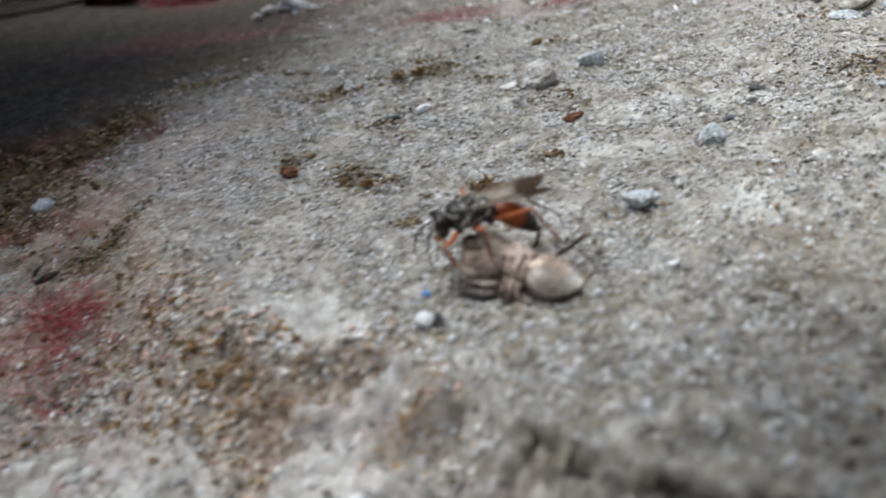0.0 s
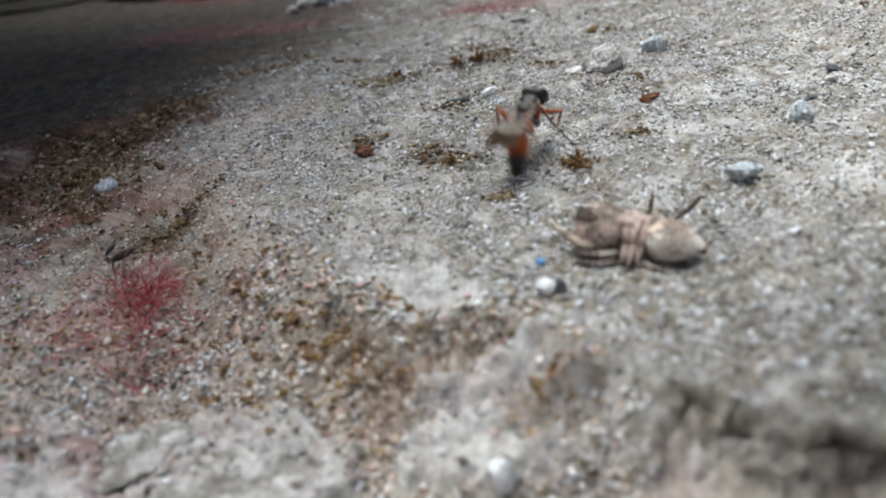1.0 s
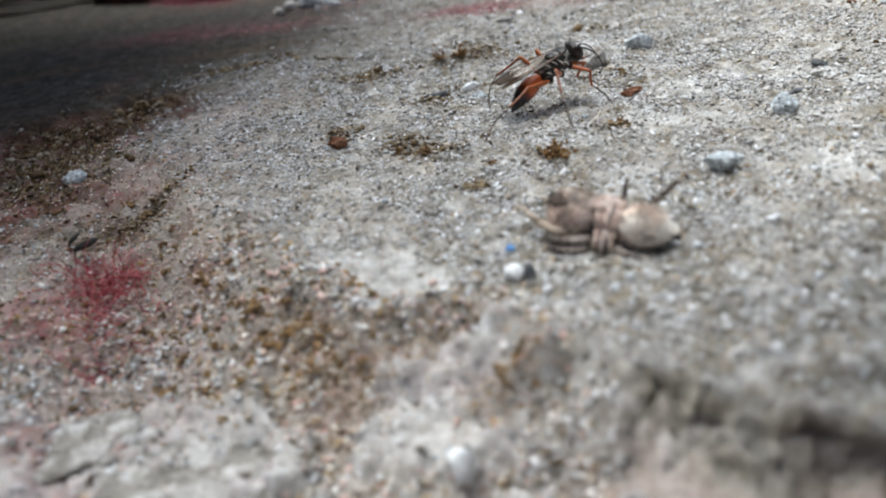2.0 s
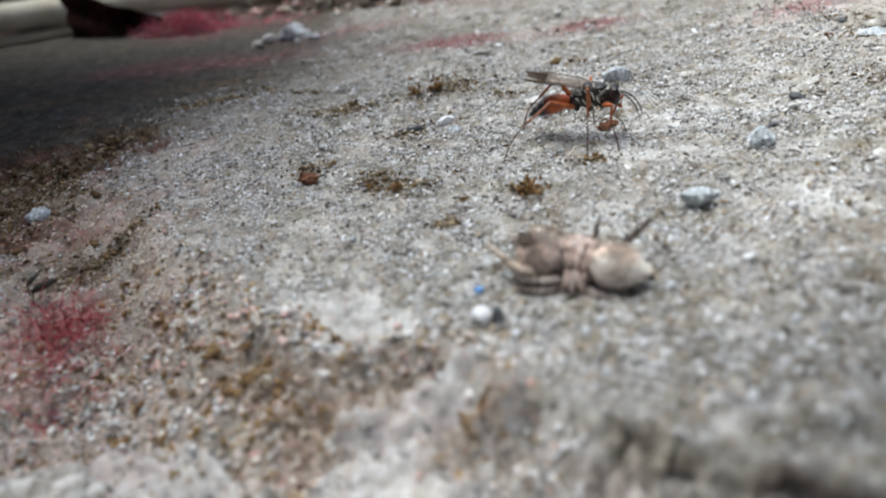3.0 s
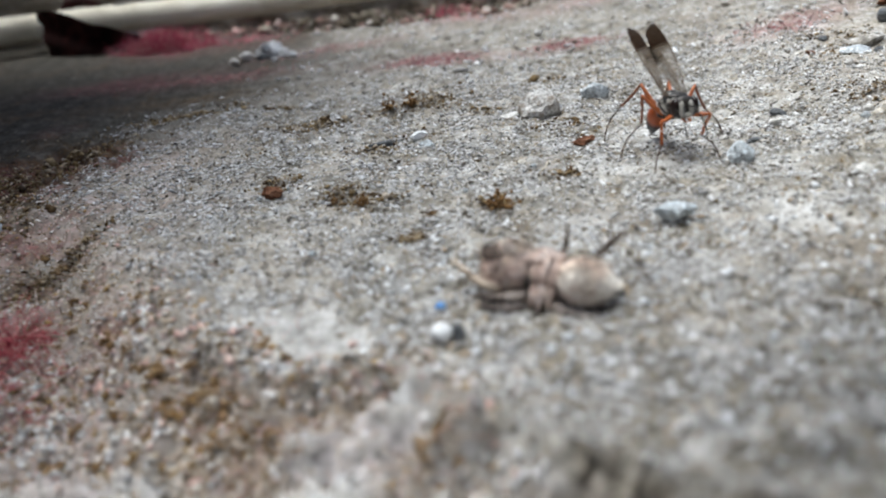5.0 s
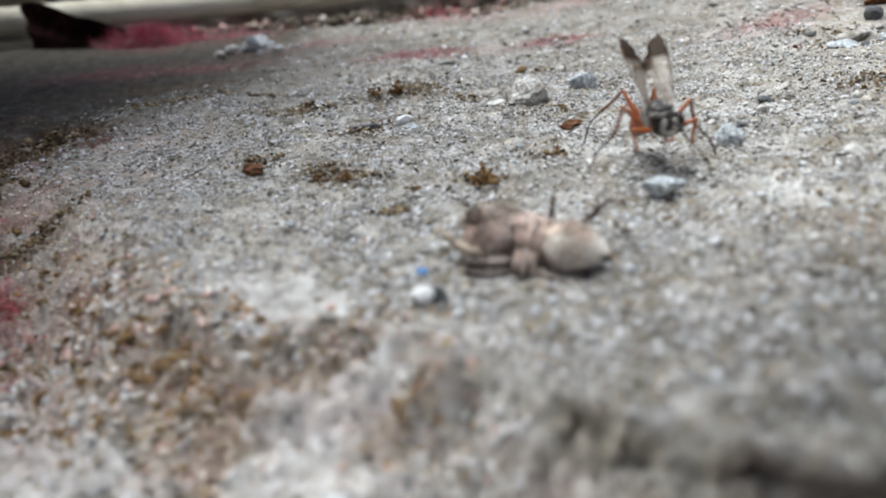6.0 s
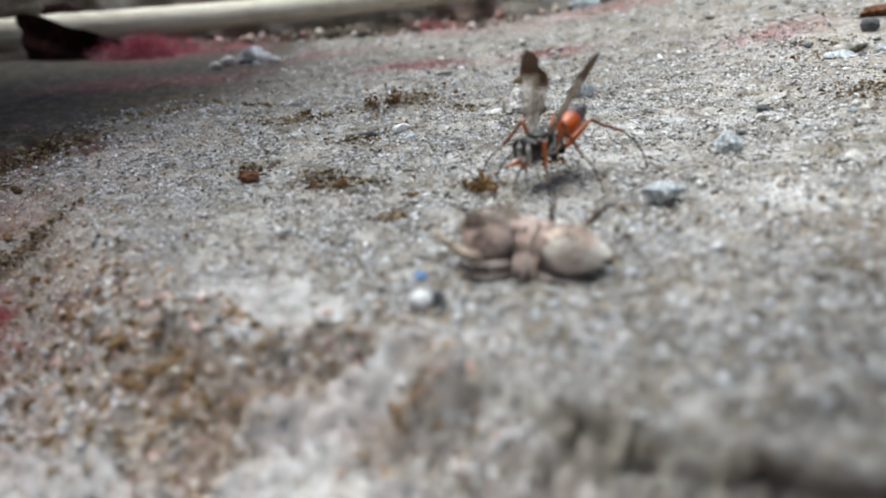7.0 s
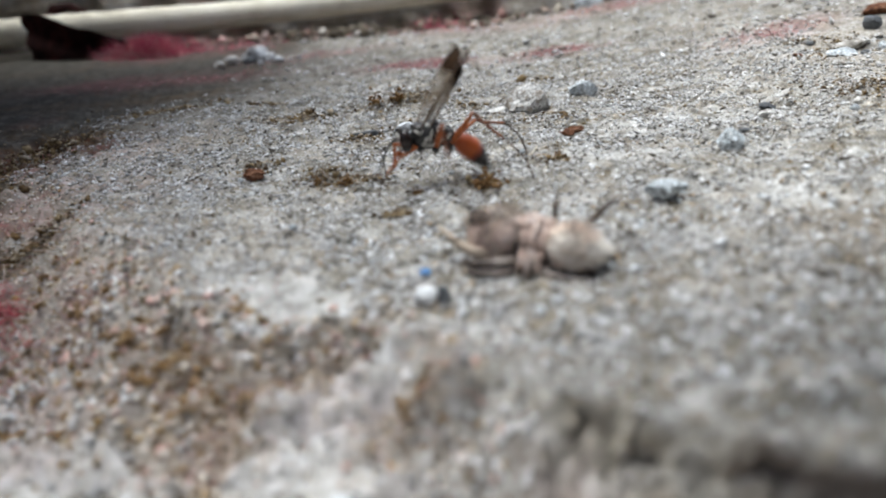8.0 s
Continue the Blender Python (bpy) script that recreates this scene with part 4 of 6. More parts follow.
def pebbles():
    pebble("pebble", 14.9, 63.3, (1.25, 0.9, 0.8), M_BLUEPEB, "angular blue-grey pebble with a sharp top edge", 4, -10, 0.62, taper=0.3)
    pebble("pebble", 10.1, 61.2, (1.75, 1.3, 1.35), M_PALEPEB, "large rounded pale grey pebble, gritty at its foot", 8, 10, 0.5, 3, 0.22)
    pebble("pebble", 7.6, 61.6, (0.85, 0.6, 0.35), M_WHITEPEB, "small flat white chip beside a grey pebble", 12, 20, 0.4, 6)
    pebble("pebble", 0.35, 59.6, (0.75, 0.5, 0.45), M_LIGHTPEB, "pale blue-white chip stacked against another", 140, 20, 0.6, 12, 0.08)
    pebble("pebble", 0.7, 57.3, (0.62, 0.5, 0.4), M_BLUEPEB, "blue-grey chip stacked against another", 141, -30, 0.5, 12, 0.08)
    pebble("pebble", 18.3, 45.6, (0.95, 0.8, 0.75), M_BLUEPEB, "rounded speckled blue-grey pebble", 16, 40, 0.5, 9)
    pebble("pebble", 11.5, 38.9, (1.35, 0.9, 0.55), M_BLUEPEB, "flat-topped blue-grey pebble narrowing to its dark foot", 123, -15, 0.8, 9, 0.14, taper=0.7)
    pebble("pebble", -1.45, 31.15, (0.56, 0.48, 0.52), M_LIGHTPEB, "small angular white stone near the spider", 149, 20, 0.5, 5, 0.03)
    # the white stone's shaded side, added as a separate dark lump
    pebble("pebble", -0.80, 31.0, (0.30, 0.36, 0.52), M_DARKPEB, "dark lump standing in for the shaded side of a white stone", 28, 20, 0.6, 5)
    pebble("pebble", -28.9, 54.4, (0.95, 0.75, 0.5), M_BLUEPEB, "blue-grey pebble lying in the mossy dip", 31, 10, 0.7)
    pebble("pebble", 23.8, 51.6, (0.6, 0.5, 0.4), M_DARKPEB, "small dark grey pebble", 35, 0, 0.5)
    pebble("pebble", -13.6, 101.5, (1.9, 1.4, 1.4), M_PITTED, "white stone with dark pits beyond the moss", 38, 25, 0.6, 12, 0.4)
    pebble("pebble", -12.1, 100.4, (1.0, 0.7, 0.8), M_PITTED, "small white stone with dark pits beside a larger one", 36, 70, 0.5, 9, 0.3)
    pebble("pebble", -14.3, 99.9, (0.9, 0.6, 0.5), M_DARKPEB, "small dark stone under a white one", 34, 10, 0.4, 9, 0.3)
    for x, y, r, k in ((-10.9, 99.6, 0.8, 0), (-9.6, 100.6, 0.6, 1), (-13.0, 98.9, 0.7, 2), (-17.9, 99.4, 0.9, 3), (-8.6, 99.9, 0.4, 4), (-15.3, 103.0, 0.7, 5)):
        pebble("pebble", x, y, (r, r * 0.7, r * 0.6), (M_PITTED, M_PALEPEB)[k % 2], "crumbling pale stone in a small heap", 300 + k, 40 * k, 0.4, 10, 0.3, "heap of pale stones")
    pebble("pebble", -16.5, 101.0, (1.2, 0.8, 0.6), M_PALEPEB, "pale broken stone beside a white one", 39, 60, 0.5)
    pebble("pebble", 36.9, 62.4, (1.7, 1.1, 0.5), M_CRUST, "flat pale jagged stone at the slab's rising side", 42, 15, 0.4, 9)
    pebble("pebble", 34.6, 60.4, (1.3, 0.8, 0.45), M_BLUEPEB, "flat blue-grey chip at the slab's rising side", 48, -20, 0.4, 9)
    for x, y, r, k in ((33.0, 58.2, 0.6, 0), (36.2, 59.8, 0.5, 1), (38.4, 60.8, 0.7, 2), (32.2, 62.4, 0.4, 3), (39.6, 63.4, 0.6, 4), (34.8, 65.2, 0.5, 5), (30.4, 47.6, 0.4, 6)):
        pebble("pebble", x, y, (r, r * 0.7, r * 0.5), (M_PALEPEB, M_DARKPEB, M_BLUEPEB, M_CHIP)[k % 4], "small broken stone at the slab's rising side", 330 + k, 50 * k, 0.4, 9, 0.2, "stones at the rising side")
    pebble("pebble", 20.6, 48.4, (0.7, 0.35, 0.22), M_DARKPEB, "flat dark chip beside a pebble", 49, 25, 0.4, 6)
    pebble("pebble", 28.5, 48.9, (0.42, 0.36, 0.36), M_WHITEPEB, "small round white stone", 52, 0, 0.6, 5)
    pebble("pebble", 41.0, 66.5, (1.1, 0.9, 0.8), M_DARKPEB, "dark stone at the slab's rising side", 43, 55, 0.5)
    pebble("pebble", 44.5, 71.0, (1.6, 0.9, 0.8), M_CHIP, "rusty stone at the slab's rising side", 44, 5, 0.4)
    pebble("pebble", 5.6, 23.2, (0.27, 0.25, 0.2), M_WHITEPEB, "tiny white stone near the slab's broken edge", 47, 0, 0.5)
    pebble("pebble", 31.4, 115.0, (2.6, 1.6, 1.8), M_BLUEPEB, "blue-grey stone against the wall foot", 51, 0, 0.6)
    pebble("pebble", -5.3, 23.1, (0.72, 0.6, 0.8), M_LIGHTPEB, "white stone on the pale ledge below the edge", 58, 20, 0.7, 8, 0.06)
    pebble("blue_grain", -1.2, 33.5, (0.27, 0.21, 0.22), M_BLUE, "tiny bright blue glassy grain beside the spider", 61, 0, 1.0, 4, category="grain")
    pebble("bark_or_shade_chip", 10.9, 52.9, (0.95, 0.42, 0.32), M_CHIP, "red-brown chip of bark lying flat", 63, 8, 0.5, 9, 0.42, "bark chips", "bark chip")
    pebble("bark_or_shade_chip", -9.9, 51.4, (0.75, 0.5, 0.4), M_CHIP, "rusty bark crumb among brown litter", 65, -20, 0.6, 9, 0.45, "bark chips", "bark chip")
    # dark sliver put in for the shadowed gap under a crust
    pebble("bark_or_shade_chip", -2.4, 58.3, (1.2, 0.22, 0.22), M_DARKPEB, "dark sliver standing in for a shadow gap under the crust", 66, 12, 0.5, 5, 0.25, "bark chips", "bark chip")
    for x, y, s, seed in ((3.4, 43.8, 0.9, 71), (-0.4, 44.4, 0.3, 72), (8.4, 47.3, 0.33, 73), (-4.2, 47.2, 0.5, 74), (-6.0, 48.6, 0.45, 75), (0.5, 67.5, 0.8, 76), (-1.4, 67.2, 0.7, 77)):
        bm = bmesh.new()
        rng = random.Random(seed)
        for k in range(46):
            r = rng.uniform(0.07, 0.2) * s
            blob(bm, (rng.gauss(0, 0.42) * s, rng.gauss(0, 0.38) * s, abs(rng.gauss(0.25, 0.5)) * s), (r, r * rng.uniform(0.6, 1.4), r), k + seed, 0.7, 1, rng.uniform(0, 180), 2.5)
        for k in range(14):
            p = Vector((rng.gauss(0, 0.4) * s, rng.gauss(0, 0.42) * s, abs(rng.gauss(0, 0.25)) * s))
            d = Vector((rng.gauss(0, 1), rng.gauss(0, 1), rng.uniform(0.1, 1.2))).normalized() * rng.uniform(0.2, 0.45) * s
            tube(bm, [tuple(p), tuple(p + d * 0.55 + Vector((0, 0, 0.06 * s))), tuple(p + d)], [0.045 * s, 0.04 * s, 0.015 * s], 5)
        ob = new("moss_tuft", mesh_of(bm, "moss_tuft", M_MOSS))
        ob.matrix_basis = at_mm(x, y, ground_z(x, y) + 0.1 * s)
        tagged(ob, "dry brown tuft of moss on the slab", "moss", "moss tufts")


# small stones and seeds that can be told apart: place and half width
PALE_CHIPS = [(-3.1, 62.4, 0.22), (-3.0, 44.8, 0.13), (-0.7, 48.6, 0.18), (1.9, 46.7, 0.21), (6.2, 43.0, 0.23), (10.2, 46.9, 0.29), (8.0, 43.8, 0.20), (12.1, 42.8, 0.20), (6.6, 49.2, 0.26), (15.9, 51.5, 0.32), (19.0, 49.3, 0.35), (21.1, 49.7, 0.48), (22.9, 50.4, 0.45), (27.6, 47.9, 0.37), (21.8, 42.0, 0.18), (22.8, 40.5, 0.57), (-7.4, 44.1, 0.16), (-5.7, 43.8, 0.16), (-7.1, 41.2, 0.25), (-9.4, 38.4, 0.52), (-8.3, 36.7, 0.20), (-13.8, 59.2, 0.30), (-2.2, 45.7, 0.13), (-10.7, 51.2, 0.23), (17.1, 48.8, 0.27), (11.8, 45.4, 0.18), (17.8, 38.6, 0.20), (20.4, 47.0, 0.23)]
PIT_CHIPS = [(-18.3, 44.7, 0.22), (-14.3, 41.2, 0.17), (-15.4, 38.9, 0.29), (-17.4, 40.9, 0.24), (-14.1, 36.1, 0.28), (-15.4, 38.3, 0.29), (-15.1, 36.7, 0.25), (-8.7, 28.3, 0.38), (-11.2, 30.3, 0.20), (-20.8, 50.9, 0.37), (-9.8, 32.8, 0.20), (-10.4, 31.7, 0.22), (-16.2, 33.1, 0.31), (-6.2, 24.0, 0.20), (-32.0, 46.3, 0.29)]
MOSS_CRUMBS = [(-17.9, 40.4, 0.49), (-16.2, 37.5, 0.39), (-11.3, 33.0, 0.46), (-13.6, 36.0, 0.34), (-10.9, 31.4, 0.48), (-12.7, 32.9, 0.45), (-13.6, 32.8, 0.48), (-9.8, 30.2, 0.39), (-11.1, 30.5, 0.42), (-14.2, 35.1, 0.40), (-19.0, 32.4, 0.43), (-15.8, 38.7, 0.30), (-24.0, 50.0, 0.37), (-23.1, 49.1, 0.37), (-12.0, 33.2, 0.29), (-10.4, 31.1, 0.34), (-15.2, 35.9, 0.29), (-3.0, 26.6, 0.46), (-2.1, 26.3, 0.35)]


def small_stones():
    chips = [mesh_of(stone((1, 0.8, 0.6), 263 + k, 6, 0.15, 2), "small_stone", m, True) for k, m in enumerate((M_WHITEPEB, M_PALEPEB, M_WHITEPEB, M_BLUEPEB, M_PALEPEB))]
    seeds = []
    for k in range(5):
        bm = bmesh.new()
        r2 = random.Random(220 + k)
        for q in range(11):
            r = r2.uniform(0.25, 0.55)
            blob(bm, (r2.gauss(0, 0.55), r2.gauss(0, 0.5), r2.uniform(-0.1, 0.5)), (r, r * r2.uniform(0.6, 1.1), r * r2.uniform(0.4, 0.9)), q + k, 0.6, 2, r2.uniform(0, 180), 2.2)
        seeds.append(mesh_of(bm, "moss_crumb", M_SEED))
    rng = random.Random(17)
    crumbs = list(MOSS_CRUMBS)
    for cx, cy, rx, ry, n in ((-11.8, 32.4, 2.0, 1.6, 16), (-16.4, 38.6, 1.8, 2.0, 12), (-9.4, 29.4, 1.8, 1.0, 9), (-13.8, 35.4, 1.4, 1.2, 8), (-21.5, 44.0, 2.6, 2.4, 8), (-18.6, 33.0, 2.0, 1.4, 5), (-2.4, 26.0, 0.8, 0.4, 5)):
        crumbs += [(cx + rng.gauss(0, 0.7) * rx, cy + rng.gauss(0, 0.7) * ry, rng.uniform(0.16, 0.36)) for _ in range(n)]
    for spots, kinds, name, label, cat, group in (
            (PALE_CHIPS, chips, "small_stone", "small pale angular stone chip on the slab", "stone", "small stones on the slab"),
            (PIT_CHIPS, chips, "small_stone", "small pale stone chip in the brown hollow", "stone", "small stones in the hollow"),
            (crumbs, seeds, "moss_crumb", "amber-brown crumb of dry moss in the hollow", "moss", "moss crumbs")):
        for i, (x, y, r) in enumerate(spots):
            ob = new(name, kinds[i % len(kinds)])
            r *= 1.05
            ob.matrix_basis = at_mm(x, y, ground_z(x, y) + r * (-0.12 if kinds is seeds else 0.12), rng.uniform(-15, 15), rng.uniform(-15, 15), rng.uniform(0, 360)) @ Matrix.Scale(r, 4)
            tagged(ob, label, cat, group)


def crust(x, y, size, turn, seed, label):
    """A pale crumbly lump of old mortar bedded in the hollow."""
    bm = bmesh.new()
    res = bmesh.ops.create_icosphere(bm, subdivisions=5, radius=1.0)
    for v in res["verts"]:
        p = v.co.copy()
        n = noise.noise(p * 1.6 + Vector((seed, 0, 0))) * 0.30 + noise.noise(p * 4.2 + Vector((0, seed, 0))) * 0.16 + noise.noise(p * 11 + Vector((0, 0, seed))) * 0.12
        p *= 1 + n
        p.z = min(p.z, 0.62 + 0.18 * noise.noise(p * 3 + Vector((seed, seed, 0))) + 0.22 * noise.noise(p * 7))
        v.co = Vector((p.x * size[0], p.y * size[1], p.z * size[2])) * MM
    ob = new("mortar_lump", mesh_of(bm, "mortar_lump", M_CRUST))
    ob.matrix_basis = at_mm(x, y, ground_z(x, y) - 0.15 * size[2], 0, 0, turn)
    return tagged(ob, label, "stone", "lumps of old mortar")


def crusts():
    crust(-16.4, 25.4, (4.4, 2.6, 0.95), -14, 3.3, "large pale crumbly lump of old mortar in the hollow")
    crust(-21.8, 28.2, (3.4, 2.0, 0.85), 10, 7.1, "pale crumbly lump of old mortar in the hollow")


def straw():
    bm = bmesh.new()
    tube(bm, [(0, 0, 0.12), (0.5, 0.6, 0.25), (0.9, 1.3, 0.3), (1.1, 1.9, 0.2)], [0.05, 0.06, 0.06, 0.03], 6)
    ob = part("straw", bm, M_STRAW)
    ob.matrix_basis = at_mm(6.5, 47.2, ground_z(6.5, 47.2))
    tagged(ob, "short pale curved straw fibre on the slab", "straw")
    for x, y, top, turn, big in ((-25.6, 44.6, 0.95, 20, 1.0), (-26.7, 45.9, 0.95, 55, 0.62)):
        bm = bmesh.new()
        tube(bm, [(-0.75 * big, -0.1, -1.2), (-0.7 * big, -0.05, -0.4), (-0.5 * big, 0, 0)], [0.05, 0.05, 0.06], 6)
        stalk = part("moss_capsule", bm, M_SPDARK)
        bm = bmesh.new()
        tube(bm, [(-0.62 * big, 0, -0.06), (-0.3 * big, 0, 0.05), (0.2 * big, 0.02, 0.16), (0.7 * big, 0.04, 0.24), (0.95 * big, 0.05, 0.26)], [0.07 * big, 0.21 * big, 0.25 * big, 0.15 * big, 0.03], 10)
        part("capsule", bm, M_SPDARK, stalk)
        stalk.matrix_basis = at_mm(x, y, ground_z(x, y) + top, 0, 0, turn)
        tagged(stalk, "dark spindle-shaped moss capsule on a bent stalk", "moss", "moss capsules")


def stick():
    rng = random.Random(5)
    bm = bmesh.new()
    path, rad = [], []
    for i in range(60):
        u = i / 59
        x = -75 + 115 * u
        path.append((x, 131 + 0.5 * math.sin(u * 5) + 0.2 * rng.gauss(0, 0.3), 3.62 - 0.15 * u + 0.25 * math.sin(u * 9)))
        rad.append(2.15 - 0.45 * u + 0.05 * rng.gauss(0, 0.6))
    tube(bm, path, rad, 20)
    root = part("stick", bm, M_STICK)
    tagged(root, "smooth peeled cream-coloured stick lying along the wall foot", "stick")


def leaf():
    """A dry curled leaf lapped over the stick."""
    bm = bmesh.new()
    n, m = 16, 10
    for side in (0.0, 0.16):
        rows = []
        for i in range(n):
            u = i / (n - 1)
            row = []
            for j in range(m):
                v = j / (m - 1) * 2 - 1
                top = float(np.interp(u, (0, 0.36, 0.6, 0.8, 1), (6.2, 5.6, 3.9, 3.2, 2.5)))
                x = -48.4 + 16.4 * u - 0.5 * v + 0.3 * math.sin(v * 7 + u * 5)
                y = 127.6 - 8.5 * u ** 0.8 + 1.1 * math.sin(v * 2.2 + u * 2)
                z = 0.1 + 0.5 * (v + 1) * top + 0.12 * math.sin(u * 11) * (v + 1)
                row.append(bm.verts.new(Vector((x, y + side, z + side)) * MM))
            rows.append(row)
        for a, b in zip(rows, rows[1:]):
            for j in range(m - 1):
                bm.faces.new((a[j], a[j + 1], b[j + 1], b[j]))
    ob = part("dry_leaf", bm, M_LEAF)
    tagged(ob, "dark maroon dry curled leaf leaning on the stick", "leaf")
    bm = bmesh.new()
    tube(bm, [(-47.5, 134.5, 4.6), (-46, 134.8, 6.4), (-43.8, 135.2, 6.6), (-40.5, 135.3, 5.2)], [1.0, 1.9, 1.3, 0.3], 12, 0.45)
    tagged(part("dry_leaf", bm, M_LEAF), "small maroon leaf scrap behind the stick", "leaf")


# ---- the paralysed spider, lying on its back ----
def limb(path, radii, mat, name, parent, label="", n=8):
    bm = bmesh.new()
    tube(bm, path, radii, n)
    return part(name, bm, mat, parent, label)


def bristle(path, radii, n, seed, mat, parent, long=0.2):
    """Short hair along a limb."""
    rng = random.Random(seed)
    bm = bmesh.new()
    for _ in range(n):
        k = rng.randrange(len(path) - 1)
        u = rng.random()
        a, b = Vector(path[k]), Vector(path[k + 1])
        r = radii[k] * (1 - u) + radii[k + 1] * u
        d = Vector((rng.gauss(0, 1), rng.gauss(0, 1), rng.gauss(0, 1))).normalized()
        p = a.lerp(b, u) + d * r * 0.9
        q = p + d * long * rng.uniform(0.5, 1.2) + (b - a).normalized() * 0.12
        tube(bm, [tuple(p), tuple(q)], [0.018, 0.004], 3)
    part("hair", bm, mat, parent)


def spider():
    root = new("spider")
    root.empty_display_size = 0.001
    # own space: head towards -x, back end towards +x, resting at z = 0
    bm = bmesh.new()
    blob(bm, (1.85, 0.05, 1.12), (1.50, 1.08, 1.06), 3, 0.06, 5, 0, 1.6)
    for v in bm.verts:
        u = max(0.0, v.co.x / MM - 1.2) / 2.1
        k = 1 - 0.42 * min(1.0, u) ** 1.3
        v.co.y, v.co.z = v.co.y * k, (0.95 + (v.co.z / MM - 0.95) * k) * MM
    ab = part("abdomen", bm, M_ABDOMEN, root, "cream-coloured rounded abdomen with dark spots")
    for x, y, z, s in ((0.95, -0.50, 1.72, 0.12), (1.05, 0.05, 1.92, 0.20), (1.7, -0.78, 1.52, 0.06)):
        bm = bmesh.new()
        blob(bm, (x, y, z), (s, s, s * 0.5), 5, 0.3, 2)
        part("spot", bm, M_SPDARK, ab, "dark spot")
    for x, y, z, r in ((3.02, -0.24, 1.05, 0.15), (3.18, -0.02, 0.95, 0.18), (3.08, 0.14, 1.10, 0.16), (3.28, -0.08, 0.80, 0.14)):
        bm = bmesh.new()
        blob(bm, (x, y, z), (r * 1.3, r, r), 7, 0.3, 3)
        part("spinneret", bm, M_SPDARK, ab, "dark grey spinneret")
    bm = bmesh.new()
    blob(bm, (-1.6, 0.15, 1.28), (1.35, 1.10, 1.26), 9, 0.14, 5, 0, 1.8)
    ce = part("cephalothorax", bm, M_CARAPACE, root, "pinkish-brown cephalothorax")
    for x, y, z, sx, sy, sz, mat, label in (
            (-2.72, 0.30, 1.85, 0.22, 0.42, 0.52, M_SPDARK, "dark fang base"), (-2.0, 0.0, 2.24, 0.72, 0.62, 0.20, M_SPUP, "dark-haired fang base"), (-1.45, 0.0, 2.38, 0.45, 0.42, 0.22, M_SPGREY, "grey-brown mouthpart")):
        bm = bmesh.new()
        blob(bm, (x, y, z), (sx, sy, sz), 12, 0.3, 3)
        part("chelicera", bm, mat, ce, label)
    for x, y, z, sx, sy, sz in ((-1.05, -0.62, 1.50, 0.62, 0.34, 0.55), (-1.95, -0.52, 1.40, 0.6, 0.34, 0.55), (-0.75, 0.05, 2.02, 0.50, 0.5, 0.28), (-0.1, 0.35, 2.06, 0.46, 0.5, 0.26), (0.45, 0.3, 1.92, 0.42, 0.5, 0.26)):
        bm = bmesh.new()
        blob(bm, (x, y, z), (sx, sy, sz), 14, 0.15, 4, 15, 1.6)
        part("coxa", bm, M_SPLEG, ce)
    # dark blob in place of the shaded slit between head part and legs
    bm = bmesh.new()
    blob(bm, (-0.46, -0.92, 1.25), (0.08, 0.25, 0.36), 16, 0.3, 2)
    part("gap_shade", bm, M_SPDARK, root, "dark blob standing in for the shade behind the leg bases")
    bm = bmesh.new()
    blob(bm, (0.12, 0.1, 1.2), (0.78, 1.0, 1.12), 15, 0.25, 5, 0, 2.0)
    part("sternum", bm, M_SPLEG, root, "tan hairy sternum between the leg bases")
    # short hair over the body
    rng = random.Random(23)
    for owner, c, r, n in ((ab, (1.6, 0.05, 1.08), (1.15, 1.04, 1.02), 1300), (ce, (-1.6, 0.15, 1.28), (1.35, 1.10, 1.26), 2200)):
        for mat, m in ((M_SPPALE, n // 2), (M_SPLEG if owner is ab else M_SPGREY, n // 2)):
            bm = bmesh.new()
            for _ in range(m):
                d = Vector((rng.gauss(0, 1), rng.gauss(0, 1), rng.gauss(0.4, 1))).normalized()
                p = Vector((c[0] + d.x * r[0] * 0.99, c[1] + d.y * r[1] * 0.99, c[2] + d.z * r[2] * 0.99))
                q = p + d * rng.uniform(0.08, 0.2) + Vector((0.16, rng.gauss(0, 0.07), rng.gauss(0, 0.07)))
                tube(bm, [tuple(p), tuple(q)], [0.02, 0.004], 3)
            part("hair", bm, mat, owner, "short hair")
